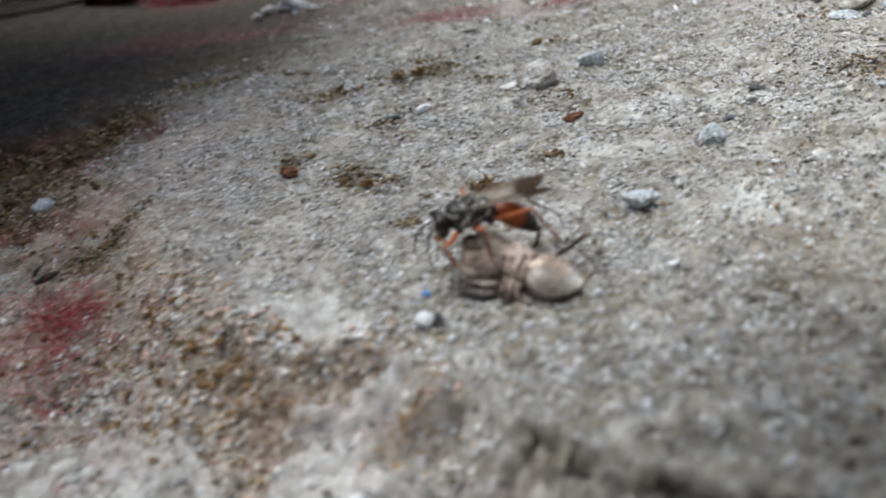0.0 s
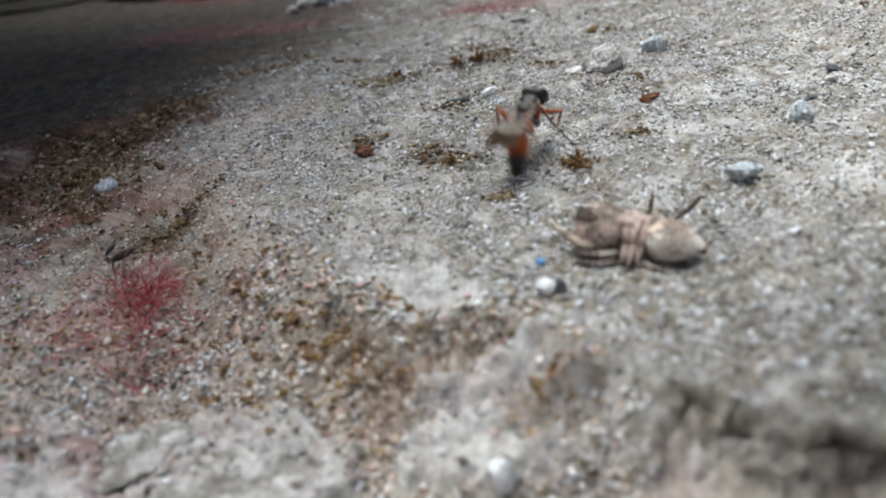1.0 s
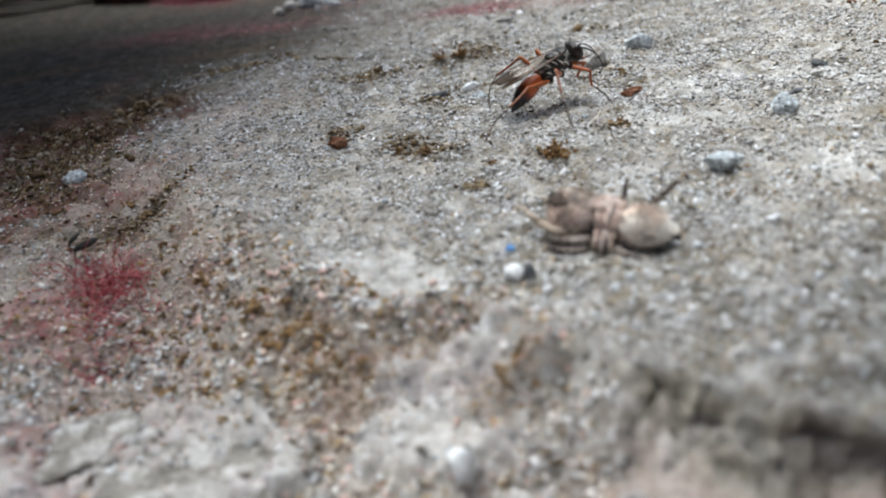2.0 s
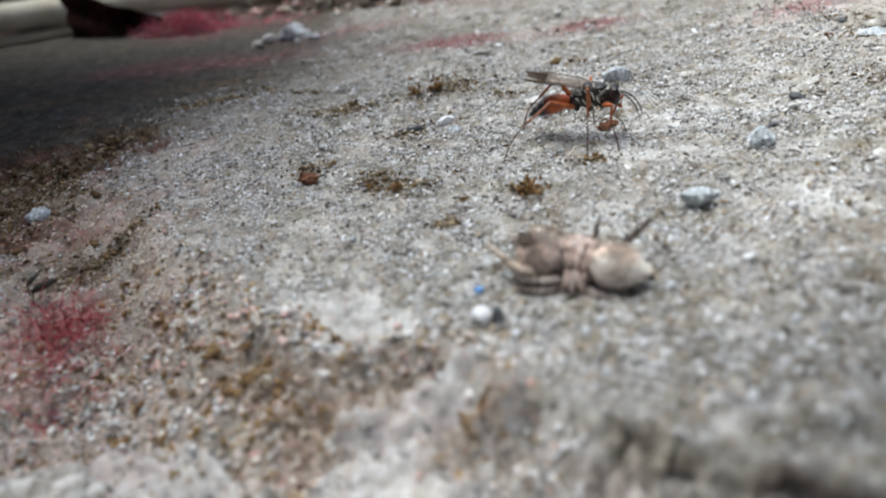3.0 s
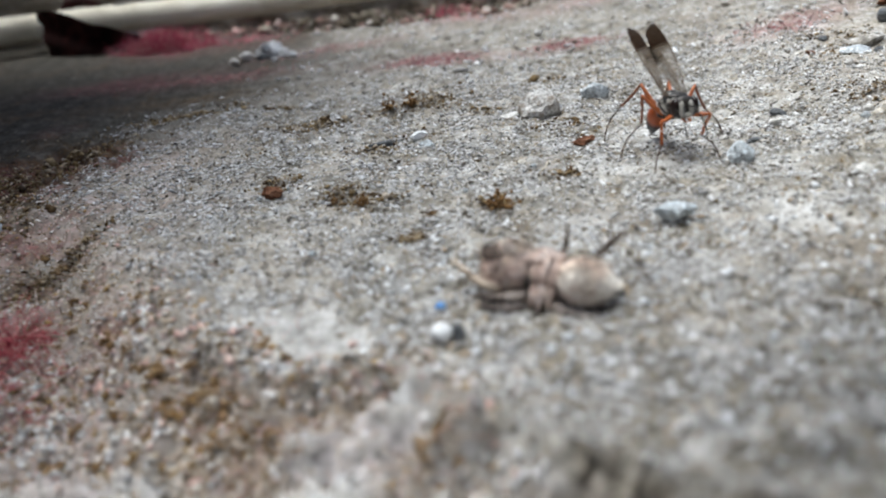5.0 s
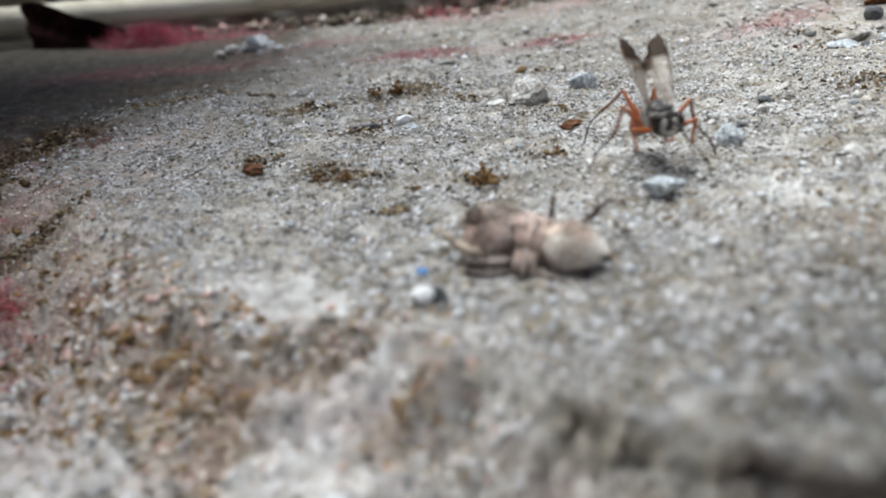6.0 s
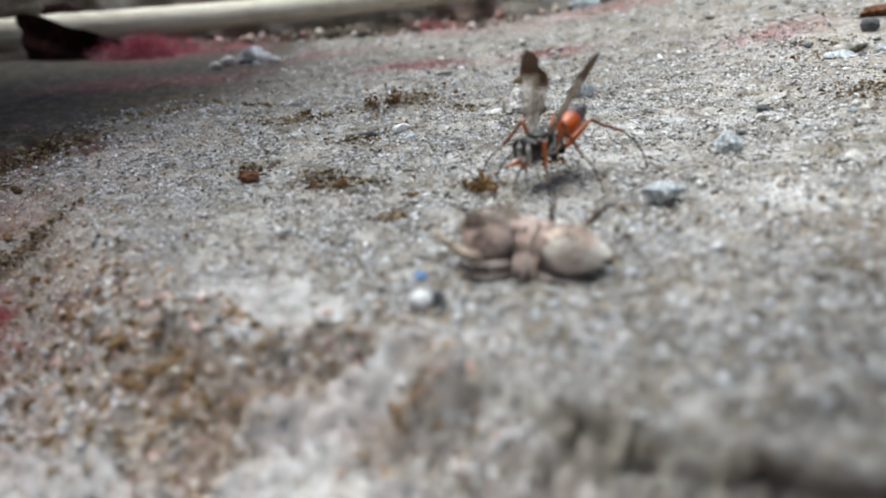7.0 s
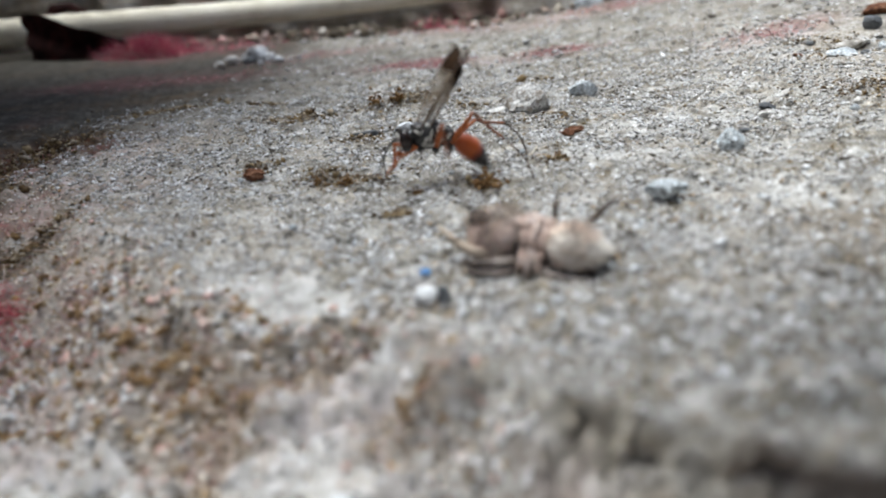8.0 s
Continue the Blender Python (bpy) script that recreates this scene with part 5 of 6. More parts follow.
    legs = [
        # folded over the flank, side by side
        ([(-0.20, 0.1, 1.98), (-0.18, -0.55, 1.78), (-0.16, -0.98, 1.25), (-0.22, -1.26, 0.55), (-0.3, -1.2, 0.1)], (0.17, 0.19, 0.17, 0.13, 0.08), M_SPLEG, "folded tan leg"),
        ([(0.16, 0.2, 2.0), (0.20, -0.5, 1.80), (0.22, -1.0, 1.28), (0.12, -1.32, 0.6), (0.05, -1.3, 0.1)], (0.18, 0.20, 0.18, 0.13, 0.08), M_SPLEG, "folded tan leg"),
        ([(0.62, 0.1, 1.90), (0.60, -0.5, 1.70), (0.56, -0.98, 1.2), (0.50, -1.22, 0.6), (0.6, -1.2, 0.1)], (0.17, 0.18, 0.17, 0.13, 0.08), M_SPLEG, "folded tan leg"),
        ([(0.4, -0.9, 0.5), (1.1, -1.25, 0.32), (1.9, -1.3, 0.22), (2.6, -1.15, 0.14)], (0.16, 0.16, 0.13, 0.07), M_SPGREY, "dark-banded leg laid along the abdomen"),
        # drawn along under the head
        ([(-0.45, -0.95, 0.75), (-1.2, -1.28, 0.72), (-2.0, -1.25, 0.6), (-2.7, -1.0, 0.42)], (0.17, 0.2, 0.18, 0.1), M_SPGREY, "folded grey-brown leg"),
        ([(-0.45, -1.1, 0.32), (-1.2, -1.5, 0.28), (-2.0, -1.5, 0.24), (-2.8, -1.25, 0.2)], (0.15, 0.17, 0.15, 0.08), M_SPGREY, "folded grey-brown leg"),
        # stretched ahead
        ([(-1.7, -1.0, 0.9), (-2.4, -0.95, 0.95), (-3.1, -0.70, 1.12), (-3.8, -0.25, 1.32), (-4.5, 0.3, 1.42)], (0.18, 0.23, 0.20, 0.14, 0.06), M_SPPALE, "pale yellowish foreleg stretched out"),
        ([(-2.4, -0.2, 1.2), (-2.85, 0.0, 1.45), (-3.05, 0.2, 1.75), (-3.1, 0.5, 2.05)], (0.10, 0.11, 0.09, 0.05), M_SPPALE, "pale yellowish foreleg stretched out"),
        # sticking up behind
        ([(-0.1, 0.7, 1.1), (0.2, 1.4, 1.3), (0.35, 1.9, 1.7), (0.42, 2.2, 2.5)], (0.2, 0.16, 0.12, 0.06), M_SPUP, "dark leg sticking up"),
        ([(0.4, 0.7, 1.0), (1.2, 1.5, 1.1), (2.0, 2.2, 1.6), (2.6, 2.7, 2.2), (2.9, 2.8, 2.2)], (0.18, 0.15, 0.12, 0.11, 0.05), M_SPUP, "dark banded leg sticking up"),
    ]
    for i, (path, radii, mat, label) in enumerate(legs):
        lg = limb(path[:3], radii[:3], mat, "leg", root, label)
        limb(path[2:], radii[2:], mat, "tarsus", lg)
        bristle(path, radii, 170 if i < 3 else 90, 40 + i, M_SPGREY if i % 2 else M_SPPALE, lg)
        if mat is M_SPGREY:
            a, b = Vector(path[1]), Vector(path[2])
            for u in (0.25, 0.7):
                p, q = a.lerp(b, u), a.lerp(b, u + 0.12)
                r = radii[1] * (1 - u) + radii[2] * u + 0.012
                limb([tuple(p), tuple(q)], (r, r), M_SPDARK, "band", lg, "dark band")
    for a, b in (((-2.5, -0.55, 0.85), (-3.05, -0.9, 0.25)), ((-2.7, 0.1, 1.2), (-3.3, 0.2, 0.7))):
        limb([a, tuple((p + q) / 2 + 0.12 for p, q in zip(a, b)), b], (0.13, 0.12, 0.05), M_SPPALE, "pedipalp", root)
    tagged(root, "paralysed tan and cream spider lying on its back, legs folded", "spider")
    return root


# ---- the wasp ----
LEGS = {
    # own space, head towards +y: coxa, the foot's place at rest, lengths of thigh, shin and foot
    "front_left": ((-0.40, 0.92, 2.3), (-2.0, 2.4), (1.5, 1.35, 1.8)),
    "front_right": ((0.40, 0.92, 2.3), (2.0, 2.4), (1.5, 1.35, 1.8)),
    "mid_left": ((-0.48, 0.1, 2.15), (-3.5, -0.3), (2.0, 1.75, 2.5)),
    "mid_right": ((0.48, 0.1, 2.15), (3.5, -0.3), (2.0, 1.75, 2.5)),
    "hind_left": ((-0.42, -0.72, 2.2), (-2.7, -5.2), (2.3, 2.2, 2.8)),
    "hind_right": ((0.42, -0.72, 2.2), (2.7, -5.2), (2.3, 2.2, 2.8)),
}
WASP_LEGS = {}


def wing_outline(length, width, n=18):
    """Points of a wasp's wing, base at the origin, tip towards -y, leading edge on +x."""
    lead, trail = [], []
    for i in range(n):
        u = i / (n - 1)
        lead.append((0.10 * width + 0.24 * width * math.sin(math.pi * min(1, u * 0.9)) - 0.18 * width * max(0, u - 0.82) / 0.18 * max(0, u - 0.82) / 0.18, -length * u))
        k = min(1.0, u / 0.74)
        broad = 0.20 + 0.80 * k * k * (3 - 2 * k)
        cut = 1.0 if u < 0.84 else math.sqrt(max(0.0, 1 - ((u - 0.84) / 0.16) ** 2))
        trail.append((-0.72 * width * broad * cut, -length * u))
    return lead, trail


def wing_blade(length, width, side):
    bm = bmesh.new()
    lead, trail = wing_outline(length, width)
    m = 7
    sheets = []
    for dz in (0.0, 0.012):
        rows = []
        for (x0, y0), (x1, y1) in zip(lead, trail):
            if y0 <= -length * 0.999:
                x1 = x0 - 0.05
            row = []
            for j in range(m):
                v = j / (m - 1)
                x = (x0 * (1 - v) + x1 * v)
                ripple = 0.05 * math.sin(v * 9) + 0.10 * math.sin(math.pi * v)
                row.append(bm.verts.new(Vector((side * x, y0, dz + ripple)) * MM))
            rows.append(row)
        sheets.append(rows)
        for a, b in zip(rows, rows[1:]):
            for j in range(m - 1):
                bm.faces.new((a[j], a[j + 1], b[j + 1], b[j]))
    return bm


def wing(name, length, width, side, mat, parent, label):
    bm = wing_blade(length, width, side)
    w = part(name, bm, mat, parent, label)
    lead, trail = wing_outline(length, width)
    runs = [[(x, y) for x, y in lead[:15]],
            [(0.5 * (a[0] + b[0]) * 0.5 + 0.02, a[1]) for a, b in zip(lead[:13], trail[:13])],
            [(0.62 * b[0] + 0.1 * a[0], a[1]) for a, b in zip(lead[1:12], trail[1:12])]]
    runs.append([(lead[9][0], lead[9][1]), (0.3 * trail[10][0], trail[10][1]), (0.7 * trail[9][0], trail[9][1])])
    for r in runs:
        b2 = bmesh.new()
        tube(b2, [(side * x, y, 0.09) for x, y in r], [0.030 if r is runs[0] else 0.014] * len(r), 5)
        part("vein", b2, M_VEIN, w)
    return w


def wasp():
    root = new("wasp")
    root.empty_display_size = 0.001
    th = part("thorax", loft([(y * 0.86, z, w, h) for y, z, w, h in [(1.62, 2.75, 0.16, 0.16), (1.52, 2.78, 0.36, 0.34), (1.25, 2.82, 0.60, 0.52), (0.95, 2.86, 0.74, 0.68), (0.5, 2.86, 0.80, 0.78), (0.1, 2.84, 0.80, 0.80), (-0.25, 2.80, 0.72, 0.74), (-0.42, 2.76, 0.62, 0.64), (-0.62, 2.76, 0.66, 0.66), (-0.95, 2.70, 0.60, 0.60), (-1.25, 2.60, 0.40, 0.42), (-1.42, 2.52, 0.16, 0.18)]], 22, 0.04), M_THORAX, root, "black thorax streaked with silver hair")
    # thin seams of silver hair between the black plates
    seams = (((1.05, 20), (0.72, 62)), ((0.95, -32), (0.62, 10)), ((0.62, 55), (0.30, 78)), ((0.55, -8), (0.20, 38)), ((0.45, -45), (0.10, -15)), ((0.05, 15), (-0.30, 55)), ((-0.05, -40), (-0.40, -5)), ((-0.45, 20), (-0.80, 62)), ((-0.55, -25), (-0.95, 5)))
    for s in (-1, 1):
        for (y0, a0), (y1, a1) in seams:
            bm = bmesh.new()
            pts = []
            for k in range(5):
                u = k / 4
                y, a = y0 + (y1 - y0) * u, radians(a0 + (a1 - a0) * u + 6 * math.sin(3 * u))
                wide = float(np.interp(y, (-1.25, -0.95, -0.5, 0.1, 0.5, 0.95, 1.25), (0.40, 0.60, 0.65, 0.80, 0.80, 0.74, 0.60))) - 0.005
                pts.append((s * wide * math.cos(a), y * 0.86, 2.82 + wide * 0.97 * math.sin(a)))
            tube(bm, pts, [0.02, 0.055, 0.062, 0.05, 0.016], 5)
            part("silver_down", bm, M_FACE, th, "seam of silver hair")
    for y, s in ((0.95, 0.46), (0.05, 0.36)):
        bm = bmesh.new()
        blob(bm, (0, y * 0.86, 3.42 if y > 0.5 else 3.5), (s * 1.3, s, 0.20), 3, 0.05, 3)
        part("back_plate", bm, M_BLACK, th)
    bm = bmesh.new()
    tube(bm, [(-0.62, 0.96, 3.15), (-0.35, 1.13, 3.3), (0, 1.18, 3.33), (0.35, 1.13, 3.3), (0.62, 0.96, 3.15)], [0.06, 0.08, 0.08, 0.08, 0.06], 8)
    part("collar", bm, M_FACE, th, "pale collar band")
    # head, pivoting at the neck
    head = part("head", loft([(0.62, -0.06, 0.20, 0.18), (0.55, -0.04, 0.50, 0.40), (0.40, 0.0, 0.70, 0.58), (0.2, 0.02, 0.74, 0.62), (0.05, 0.04, 0.60, 0.50), (-0.05, 0.05, 0.22, 0.2)], 24), M_BLACK, root, "black head with a silvery face", at=at_mm(0, 1.36, 2.82, -6) @ Matrix.Scale(1.14, 4))
    for s in (-1, 1):
        bm = bmesh.new()
        blob(bm, (0.52 * s, 0.34, 0.06), (0.26, 0.30, 0.50), 2, 0.02, 3)
        part("eye", bm, M_EYE, head, "dark red-brown compound eye")
        bm = bmesh.new()
        tube(bm, [(0.16 * s, 0.55, -0.5), (0.14 * s, 0.72, -0.62), (0.03 * s, 0.80, -0.66)], [0.10, 0.08, 0.03], 8)
        part("mandible", bm, M_FEMUR, head, "orange-brown jaw")
        bm = bmesh.new()
        blob(bm, (0.25 * s, 0.565, 0.0), (0.15, 0.09, 0.40), 6, 0.1, 3)
        part("face_stripe", bm, M_FACE, head, "silvery face stripe")
    bm = bmesh.new()
    blob(bm, (0, 0.56, -0.33), (0.34, 0.12, 0.17), 4, 0.05, 3)
    part("clypeus", bm, M_FACE, head, "silvery white shield above the jaws")
    for s in (-1, 1):
        bm = bmesh.new()
        pts = [(0, 0, 0), (0.12 * s, 0.45, 0.12), (0.22 * s, 0.95, 0.04), (0.32 * s, 1.45, -0.20), (0.36 * s, 1.85, -0.55), (0.34 * s, 2.15, -0.95)]
        tube(bm, pts, [0.065, 0.055, 0.048, 0.042, 0.036, 0.02], 8)
        an = part("antenna", bm, M_BLACK, root, "black thread-like feeler")
        WASP_PARTS["antenna_left" if s < 0 else "antenna_right"] = (an, (0.13 * s, 1.92, 2.95))
    ga = part("gaster", loft([(y * 0.96, z * 0.9, w * 1.02, h * 1.02) for y, z, w, h in [(0.05, 0, 0.07, 0.07), (-0.05, 0, 0.10, 0.10), (-0.20, 0.0, 0.24, 0.22), (-0.5, 0.02, 0.46, 0.43), (-0.9, 0.03, 0.61, 0.57), (-1.3, 0.02, 0.66, 0.62), (-1.8, -0.02, 0.63, 0.60), (-2.25, -0.09, 0.52, 0.51), (-2.7, -0.20, 0.36, 0.36), (-3.05, -0.31, 0.20, 0.21), (-3.3, -0.40, 0.05, 0.06)]], 24), M_GASTER, root, "glossy orange-red abdomen with a black pointed end")
    for y, w, z in ((-0.96 * 0.85, 1.02 * 0.595, 0.027), (-0.96 * 1.4, 1.02 * 0.66, 0.009), (-0.96 * 1.95, 1.02 * 0.60, -0.045), (-0.96 * 2.45, 1.02 * 0.455, -0.126)):
        b2 = bmesh.new()
        ring = [(w * math.cos(a), y, z + w * 0.955 * math.sin(a)) for a in (2 * math.pi * k / 24 for k in range(24))]
        vs = [[b2.verts.new(Vector((x * f, y + dy, z + (zz - z) * f)) * MM) for x, _, zz in ring] for dy, f in ((0.06, 0.97), (0.0, 1.015), (-0.10, 1.0))]
        for p, q in zip(vs, vs[1:]):
            for k in range(24):
                b2.faces.new((p[k], p[(k + 1) % 24], q[(k + 1) % 24], q[k]))
        part("segment_rim", b2, M_GASTER, ga)
    WASP_PARTS["gaster"] = (ga, (0, -0.98, 2.66))
    WASP_PARTS["head"] = (head, (0, 1.38, 2.82))
    for s, nm in ((-1, "left"), (1, "right")):
        WASP_PARTS["fore_" + nm] = (wing("forewing", 4.9, 1.0, s, M_WING, root, "smoky clear forewing with a black-brown tip"), (0.52 * s, 0.75, 3.35))
        WASP_PARTS["hind_" + nm + "_wing"] = (wing("hindwing", 3.7, 0.78, s, M_HINDWING, root, "smaller smoky hindwing"), (0.52 * s, 0.30, 3.28))
    for key, (coxa, rest, (thigh, shin, toe)) in LEGS.items():
        hind = key.startswith("hind")
        bm = bmesh.new()
        blob(bm, (0, 0, 0), (0.24, 0.22, 0.24), 1, 0.05, 2)
        lg = part("leg", bm, M_BLACK, root, "orange-red leg with a dark foot")
        fat = 0.19 if hind else 0.155
        limb([(thigh * u, 0, 0.04 * math.sin(math.pi * u)) for u in (0, 0.12, 0.3, 0.6, 0.88, 1.0)], [0.08, 0.12, fat, fat * 0.85, 0.095, 0.08], M_FEMUR, "femur", lg, "orange-red thigh", 10)
        tb = limb([(shin * u, 0, 0.06 * math.sin(math.pi * u)) for u in (0, 0.08, 0.35, 0.7, 0.95, 1.0)], [0.07, 0.085, 0.09, 0.082, 0.085, 0.06], M_FEMUR if key.startswith("front") else M_TIBIA, "tibia", lg, "spined shin", 8)
        ts = bmesh.new()
        ends = (0, 0.42, 0.62, 0.78, 0.88, 1.0)
        for u0, u1 in zip(ends, ends[1:]):
            sag = [0.10 * toe * math.sin(math.pi * u) for u in (u0, u1)]
            tube(ts, [(toe * u0, 0, -sag[0]), (toe * (u0 * 0.3 + u1 * 0.7), 0, -sag[0] * 0.3 - sag[1] * 0.7), (toe * u1, 0, -sag[1])], [0.040, 0.046, 0.052 - 0.012 * u1], 6)
        for q in (-1, 1):
            tube(ts, [(toe * 0.97, 0, 0), (toe * 0.97 + 0.12, 0.07 * q, 0.02), (toe * 0.97 + 0.17, 0.09 * q, -0.05)], [0.03, 0.02, 0.006], 4)
            for k in range(5):
                u = 0.1 + 0.17 * k
                z = -0.10 * toe * math.sin(math.pi * u)
                tube(ts, [(toe * u, 0, z), (toe * u + 0.12, 0.09 * q, z - 0.03)], [0.016, 0.004], 3)
        tr = part("tarsus", ts, M_TARSUS, lg, "dark jointed foot")
        b2 = bmesh.new()
        for k in range(6 if hind else 4):
            u = 0.2 + 0.75 * k / (5 if hind else 3)
            for q in (-1, 1):
                tube(b2, [(shin * u, 0.03 * q, 0.05), (shin * u + 0.17, 0.13 * q, 0.12)], [0.02, 0.005], 4)
        me = tb.data
        grown = bmesh.new()
        grown.from_mesh(me)
        spines = bpy.data.meshes.new("spines")
        b2.to_mesh(spines)
        b2.free()
        grown.from_mesh(spines)
        grown.to_mesh(me)
        grown.free()
        me.shade_smooth()
        WASP_LEGS[key] = (lg, tb, tr)
    tagged(root, "slender black and orange-red spider wasp with smoky dark-tipped wings", "wasp")
    return root


WASP_PARTS = {}

# seconds, place of the thorax in mm, heading in degrees, pitch of the gaster, wings' lift and spread, pitch of the body
WASP_WAY = [
    (0.00, 1.75, 34.65, 3.75, 187, -42, -6, 4, -9),
    (0.10, 1.46, 34.30, 3.75, 192, -42, -6, 4, -9),
    (0.20, 1.56, 34.43, 3.75, 189, -42, -6, 4, -9),
    (0.30, 1.37, 34.43, 3.75, 191, -42, -6, 4, -9),
    (0.40, 1.62, 34.48, 3.75, 188, -42, -6, 4, -9),
    (0.50, 2.23, 39.11, 3.20, 150, -40, 22, 6, 0),
    (0.60, 2.61, 39.61, 3.13, 160, -5, 70, 8, 0),
    (0.65, 1.19, 40.99, 3.10, 140, -12, 35, 6, 0),
    (0.70, 0.20, 43.42, 3.00, 100, -32, 5, 8, 10),
    (0.80, 0.61, 44.24, 3.00, 98, -32, 60, 18, 10),
    (0.90, 0.76, 44.13, 3.00, 100, -32, 60, 18, 10),
    (1.00, 0.79, 46.05, 3.00, 56, -30, 10, 3, 24),
    (1.10, 1.56, 50.98, 3.00, 14, -18, 45, 5, 16),
    (1.20, 1.90, 50.90, 3.00, 2, -12, 8, 5, 8),
    (1.75, 3.77, 51.71, 3.00, 10, -20, 8, 4, 16),
    (2.30, 6.15, 52.20, 3.00, 16, -2, 3, 4, 25),
    (2.40, 5.96, 51.08, 3.00, 15, -2, 3, 4, 25),
    (2.50, 5.78, 50.56, 3.00, 14, -2, 3, 4, 25),
    (2.60, 6.21, 51.52, 3.00, 14, -2, 3, 4, 25),
    (2.70, 7.00, 49.35, 3.00, 12, -25, 3, 4, 14),
    (2.80, 9.52, 50.22, 3.00, -15, -35, 12, 5, 0),
    (2.90, 9.48, 50.99, 3.00, -20, 8, 38, 8, 0),
    (3.00, 9.10, 51.12, 3.00, -18, -12, 12, 6, 0),
    (3.10, 9.46, 50.37, 3.00, -18, -45, 35, 6, 0),
    (3.20, 9.27, 50.07, 3.00, -18, -28, 42, 6, 0),
    (3.30, 9.32, 50.29, 3.00, -18, 0, 45, 6, 0),
    (3.40, 11.92, 49.10, 3.00, -10, -20, 5, 4, 0),
    (3.50, 16.42, 51.72, 3.00, -16, -4, 38, 6, 6),
    (3.60, 16.95, 50.71, 3.00, -16, 2, 42, 6, 6),
    (3.70, 16.61, 51.91, 3.00, -18, -50, 30, 8, 0),
    (3.80, 16.47, 51.16, 3.00, -18, -50, 40, 6, 0),
    (3.85, 15.81, 50.06, 3.00, -40, -45, 30, 6, 0),
    (3.90, 14.90, 48.81, 3.00, -82, -20, 10, 6, 8),
    (4.00, 15.57, 48.93, 3.00, -87, -12, 52, 4, 8),
    (4.10, 15.59, 48.24, 3.00, -87, -12, 50, 4, 8),
    (4.20, 15.15, 47.67, 3.00, -87, -34, 58, 4, 8),
    (4.30, 15.50, 47.61, 3.00, -87, -34, 58, 4, 8),
    (4.40, 15.52, 47.21, 3.00, -87, -34, 42, 4, 8),
    (4.50, 15.18, 48.38, 3.00, -87, -34, 62, 4, 8),
    (4.60, 15.60, 49.19, 3.00, -87, -34, 62, 4, 8),
    (4.70, 15.39, 49.02, 3.00, -87, -34, 64, 4, 8),
    (4.80, 15.68, 48.97, 3.00, -87, -34, 64, 4, 8),
    (4.90, 15.66, 48.79, 3.00, -87, -34, 66, 4, 8),
    (5.00, 15.32, 48.73, 3.00, -87, -34, 66, 4, 8),
    (5.10, 14.79, 47.70, 3.00, -75, -20, 62, 8, 4),
    (5.20, 19.16, 44.54, 3.00, -52, -15, 10, 6, 0),
    (5.50, 16.76, 43.52, 3.00, -35, -20, 10, 6, 0),
    (5.90, 14.02, 43.18, 3.00, -80, -30, 40, 8, 0),
    (6.30, 10.11, 42.87, 2.90, -108, -40, 42, 5, 0),
    (6.40, 10.41, 43.50, 2.88, -108, -100, 36, 7, 0),
    (6.50, 10.61, 44.21, 2.87, -108, -105, 40, 7, 0),
    (6.60, 10.37, 43.62, 2.85, -108, -55, 40, 8, 0),
    (6.70, 10.39, 44.38, 2.67, -110, 35, 36, 26, 0),
    (6.80, 8.66, 44.39, 2.50, -135, -10, 50, 12, 0),
    (6.90, 6.72, 43.40, 2.35, -140, -50, 48, 14, 0),
    (7.00, 6.94, 43.43, 2.35, -140, 30, 60, 22, 0),
    (7.10, 6.93, 43.26, 2.35, -140, 44, 70, 24, 0),
    (7.20, 6.96, 43.80, 2.35, -140, -50, 48, 10, 0),
    (7.30, 6.96, 43.63, 2.35, -140, 0, 60, 20, 0),
    (7.40, 7.05, 43.67, 2.35, -140, 40, 65, 24, 0),
    (7.50, 7.08, 43.73, 2.35, -140, 42, 70, 24, 0),
    (7.60, 7.03, 44.07, 2.35, -140, 30, 72, 24, 0),
    (7.70, 2.04, 45.10, 2.60, -172, -15, 10, 5, 0),
    (7.80, 0.50, 47.07, 2.70, -176, -30, 45, 6, 0),
    (7.90, 0.78, 46.35, 2.80, -178, 5, 35, 12, 0),
    (8.00, 0.93, 45.44, 2.90, -172, -42, 55, 8, 0),
]
# seconds at which feet are set down, and where, in mm
FOOTHOLDS = {
    2.3: {"hind_right": (0.4, 46.7), "front_left": (8.0, 52.4), "mid_right": (8.1, 47.6)},
    2.8: {"hind_right": (2.8, 48.5), "hind_left": (2.4, 54.6), "mid_right": (8.0, 47.6), "front_right": (10.2, 48.2), "mid_left": (8.1, 53.7), "front_left": (11.8, 51.5)},
    3.5: {"hind_left": (10.2, 53.8), "hind_right": (10.3, 48.6), "mid_right": (12.2, 46.4), "front_right": (17.7, 47.1)},
    3.9: {"mid_right": (10.2, 47.4), "hind_right": (12.3, 52.8), "front_right": (13.1, 45.6), "mid_left": (19.0, 49.3), "front_left": (17.5, 46.5)},
    6.3: {"mid_right": (5.4, 40.7), "front_right": (8.6, 43.4), "hind_right": (9.0, 46.9), "mid_left": (15.3, 43.1), "front_left": (12.4, 42.9), "hind_left": (14.5, 45.8)},
    6.9: {"mid_right": (3.5, 45.1), "front_right": (4.9, 43.0), "hind_left": (13.0, 44.5)},
    7.8: {"front_left": (-2.5, 44.7), "mid_left": (-0.3, 43.8), "hind_left": (6.7, 46.6), "front_right": (-3.5, 47.8)},
}


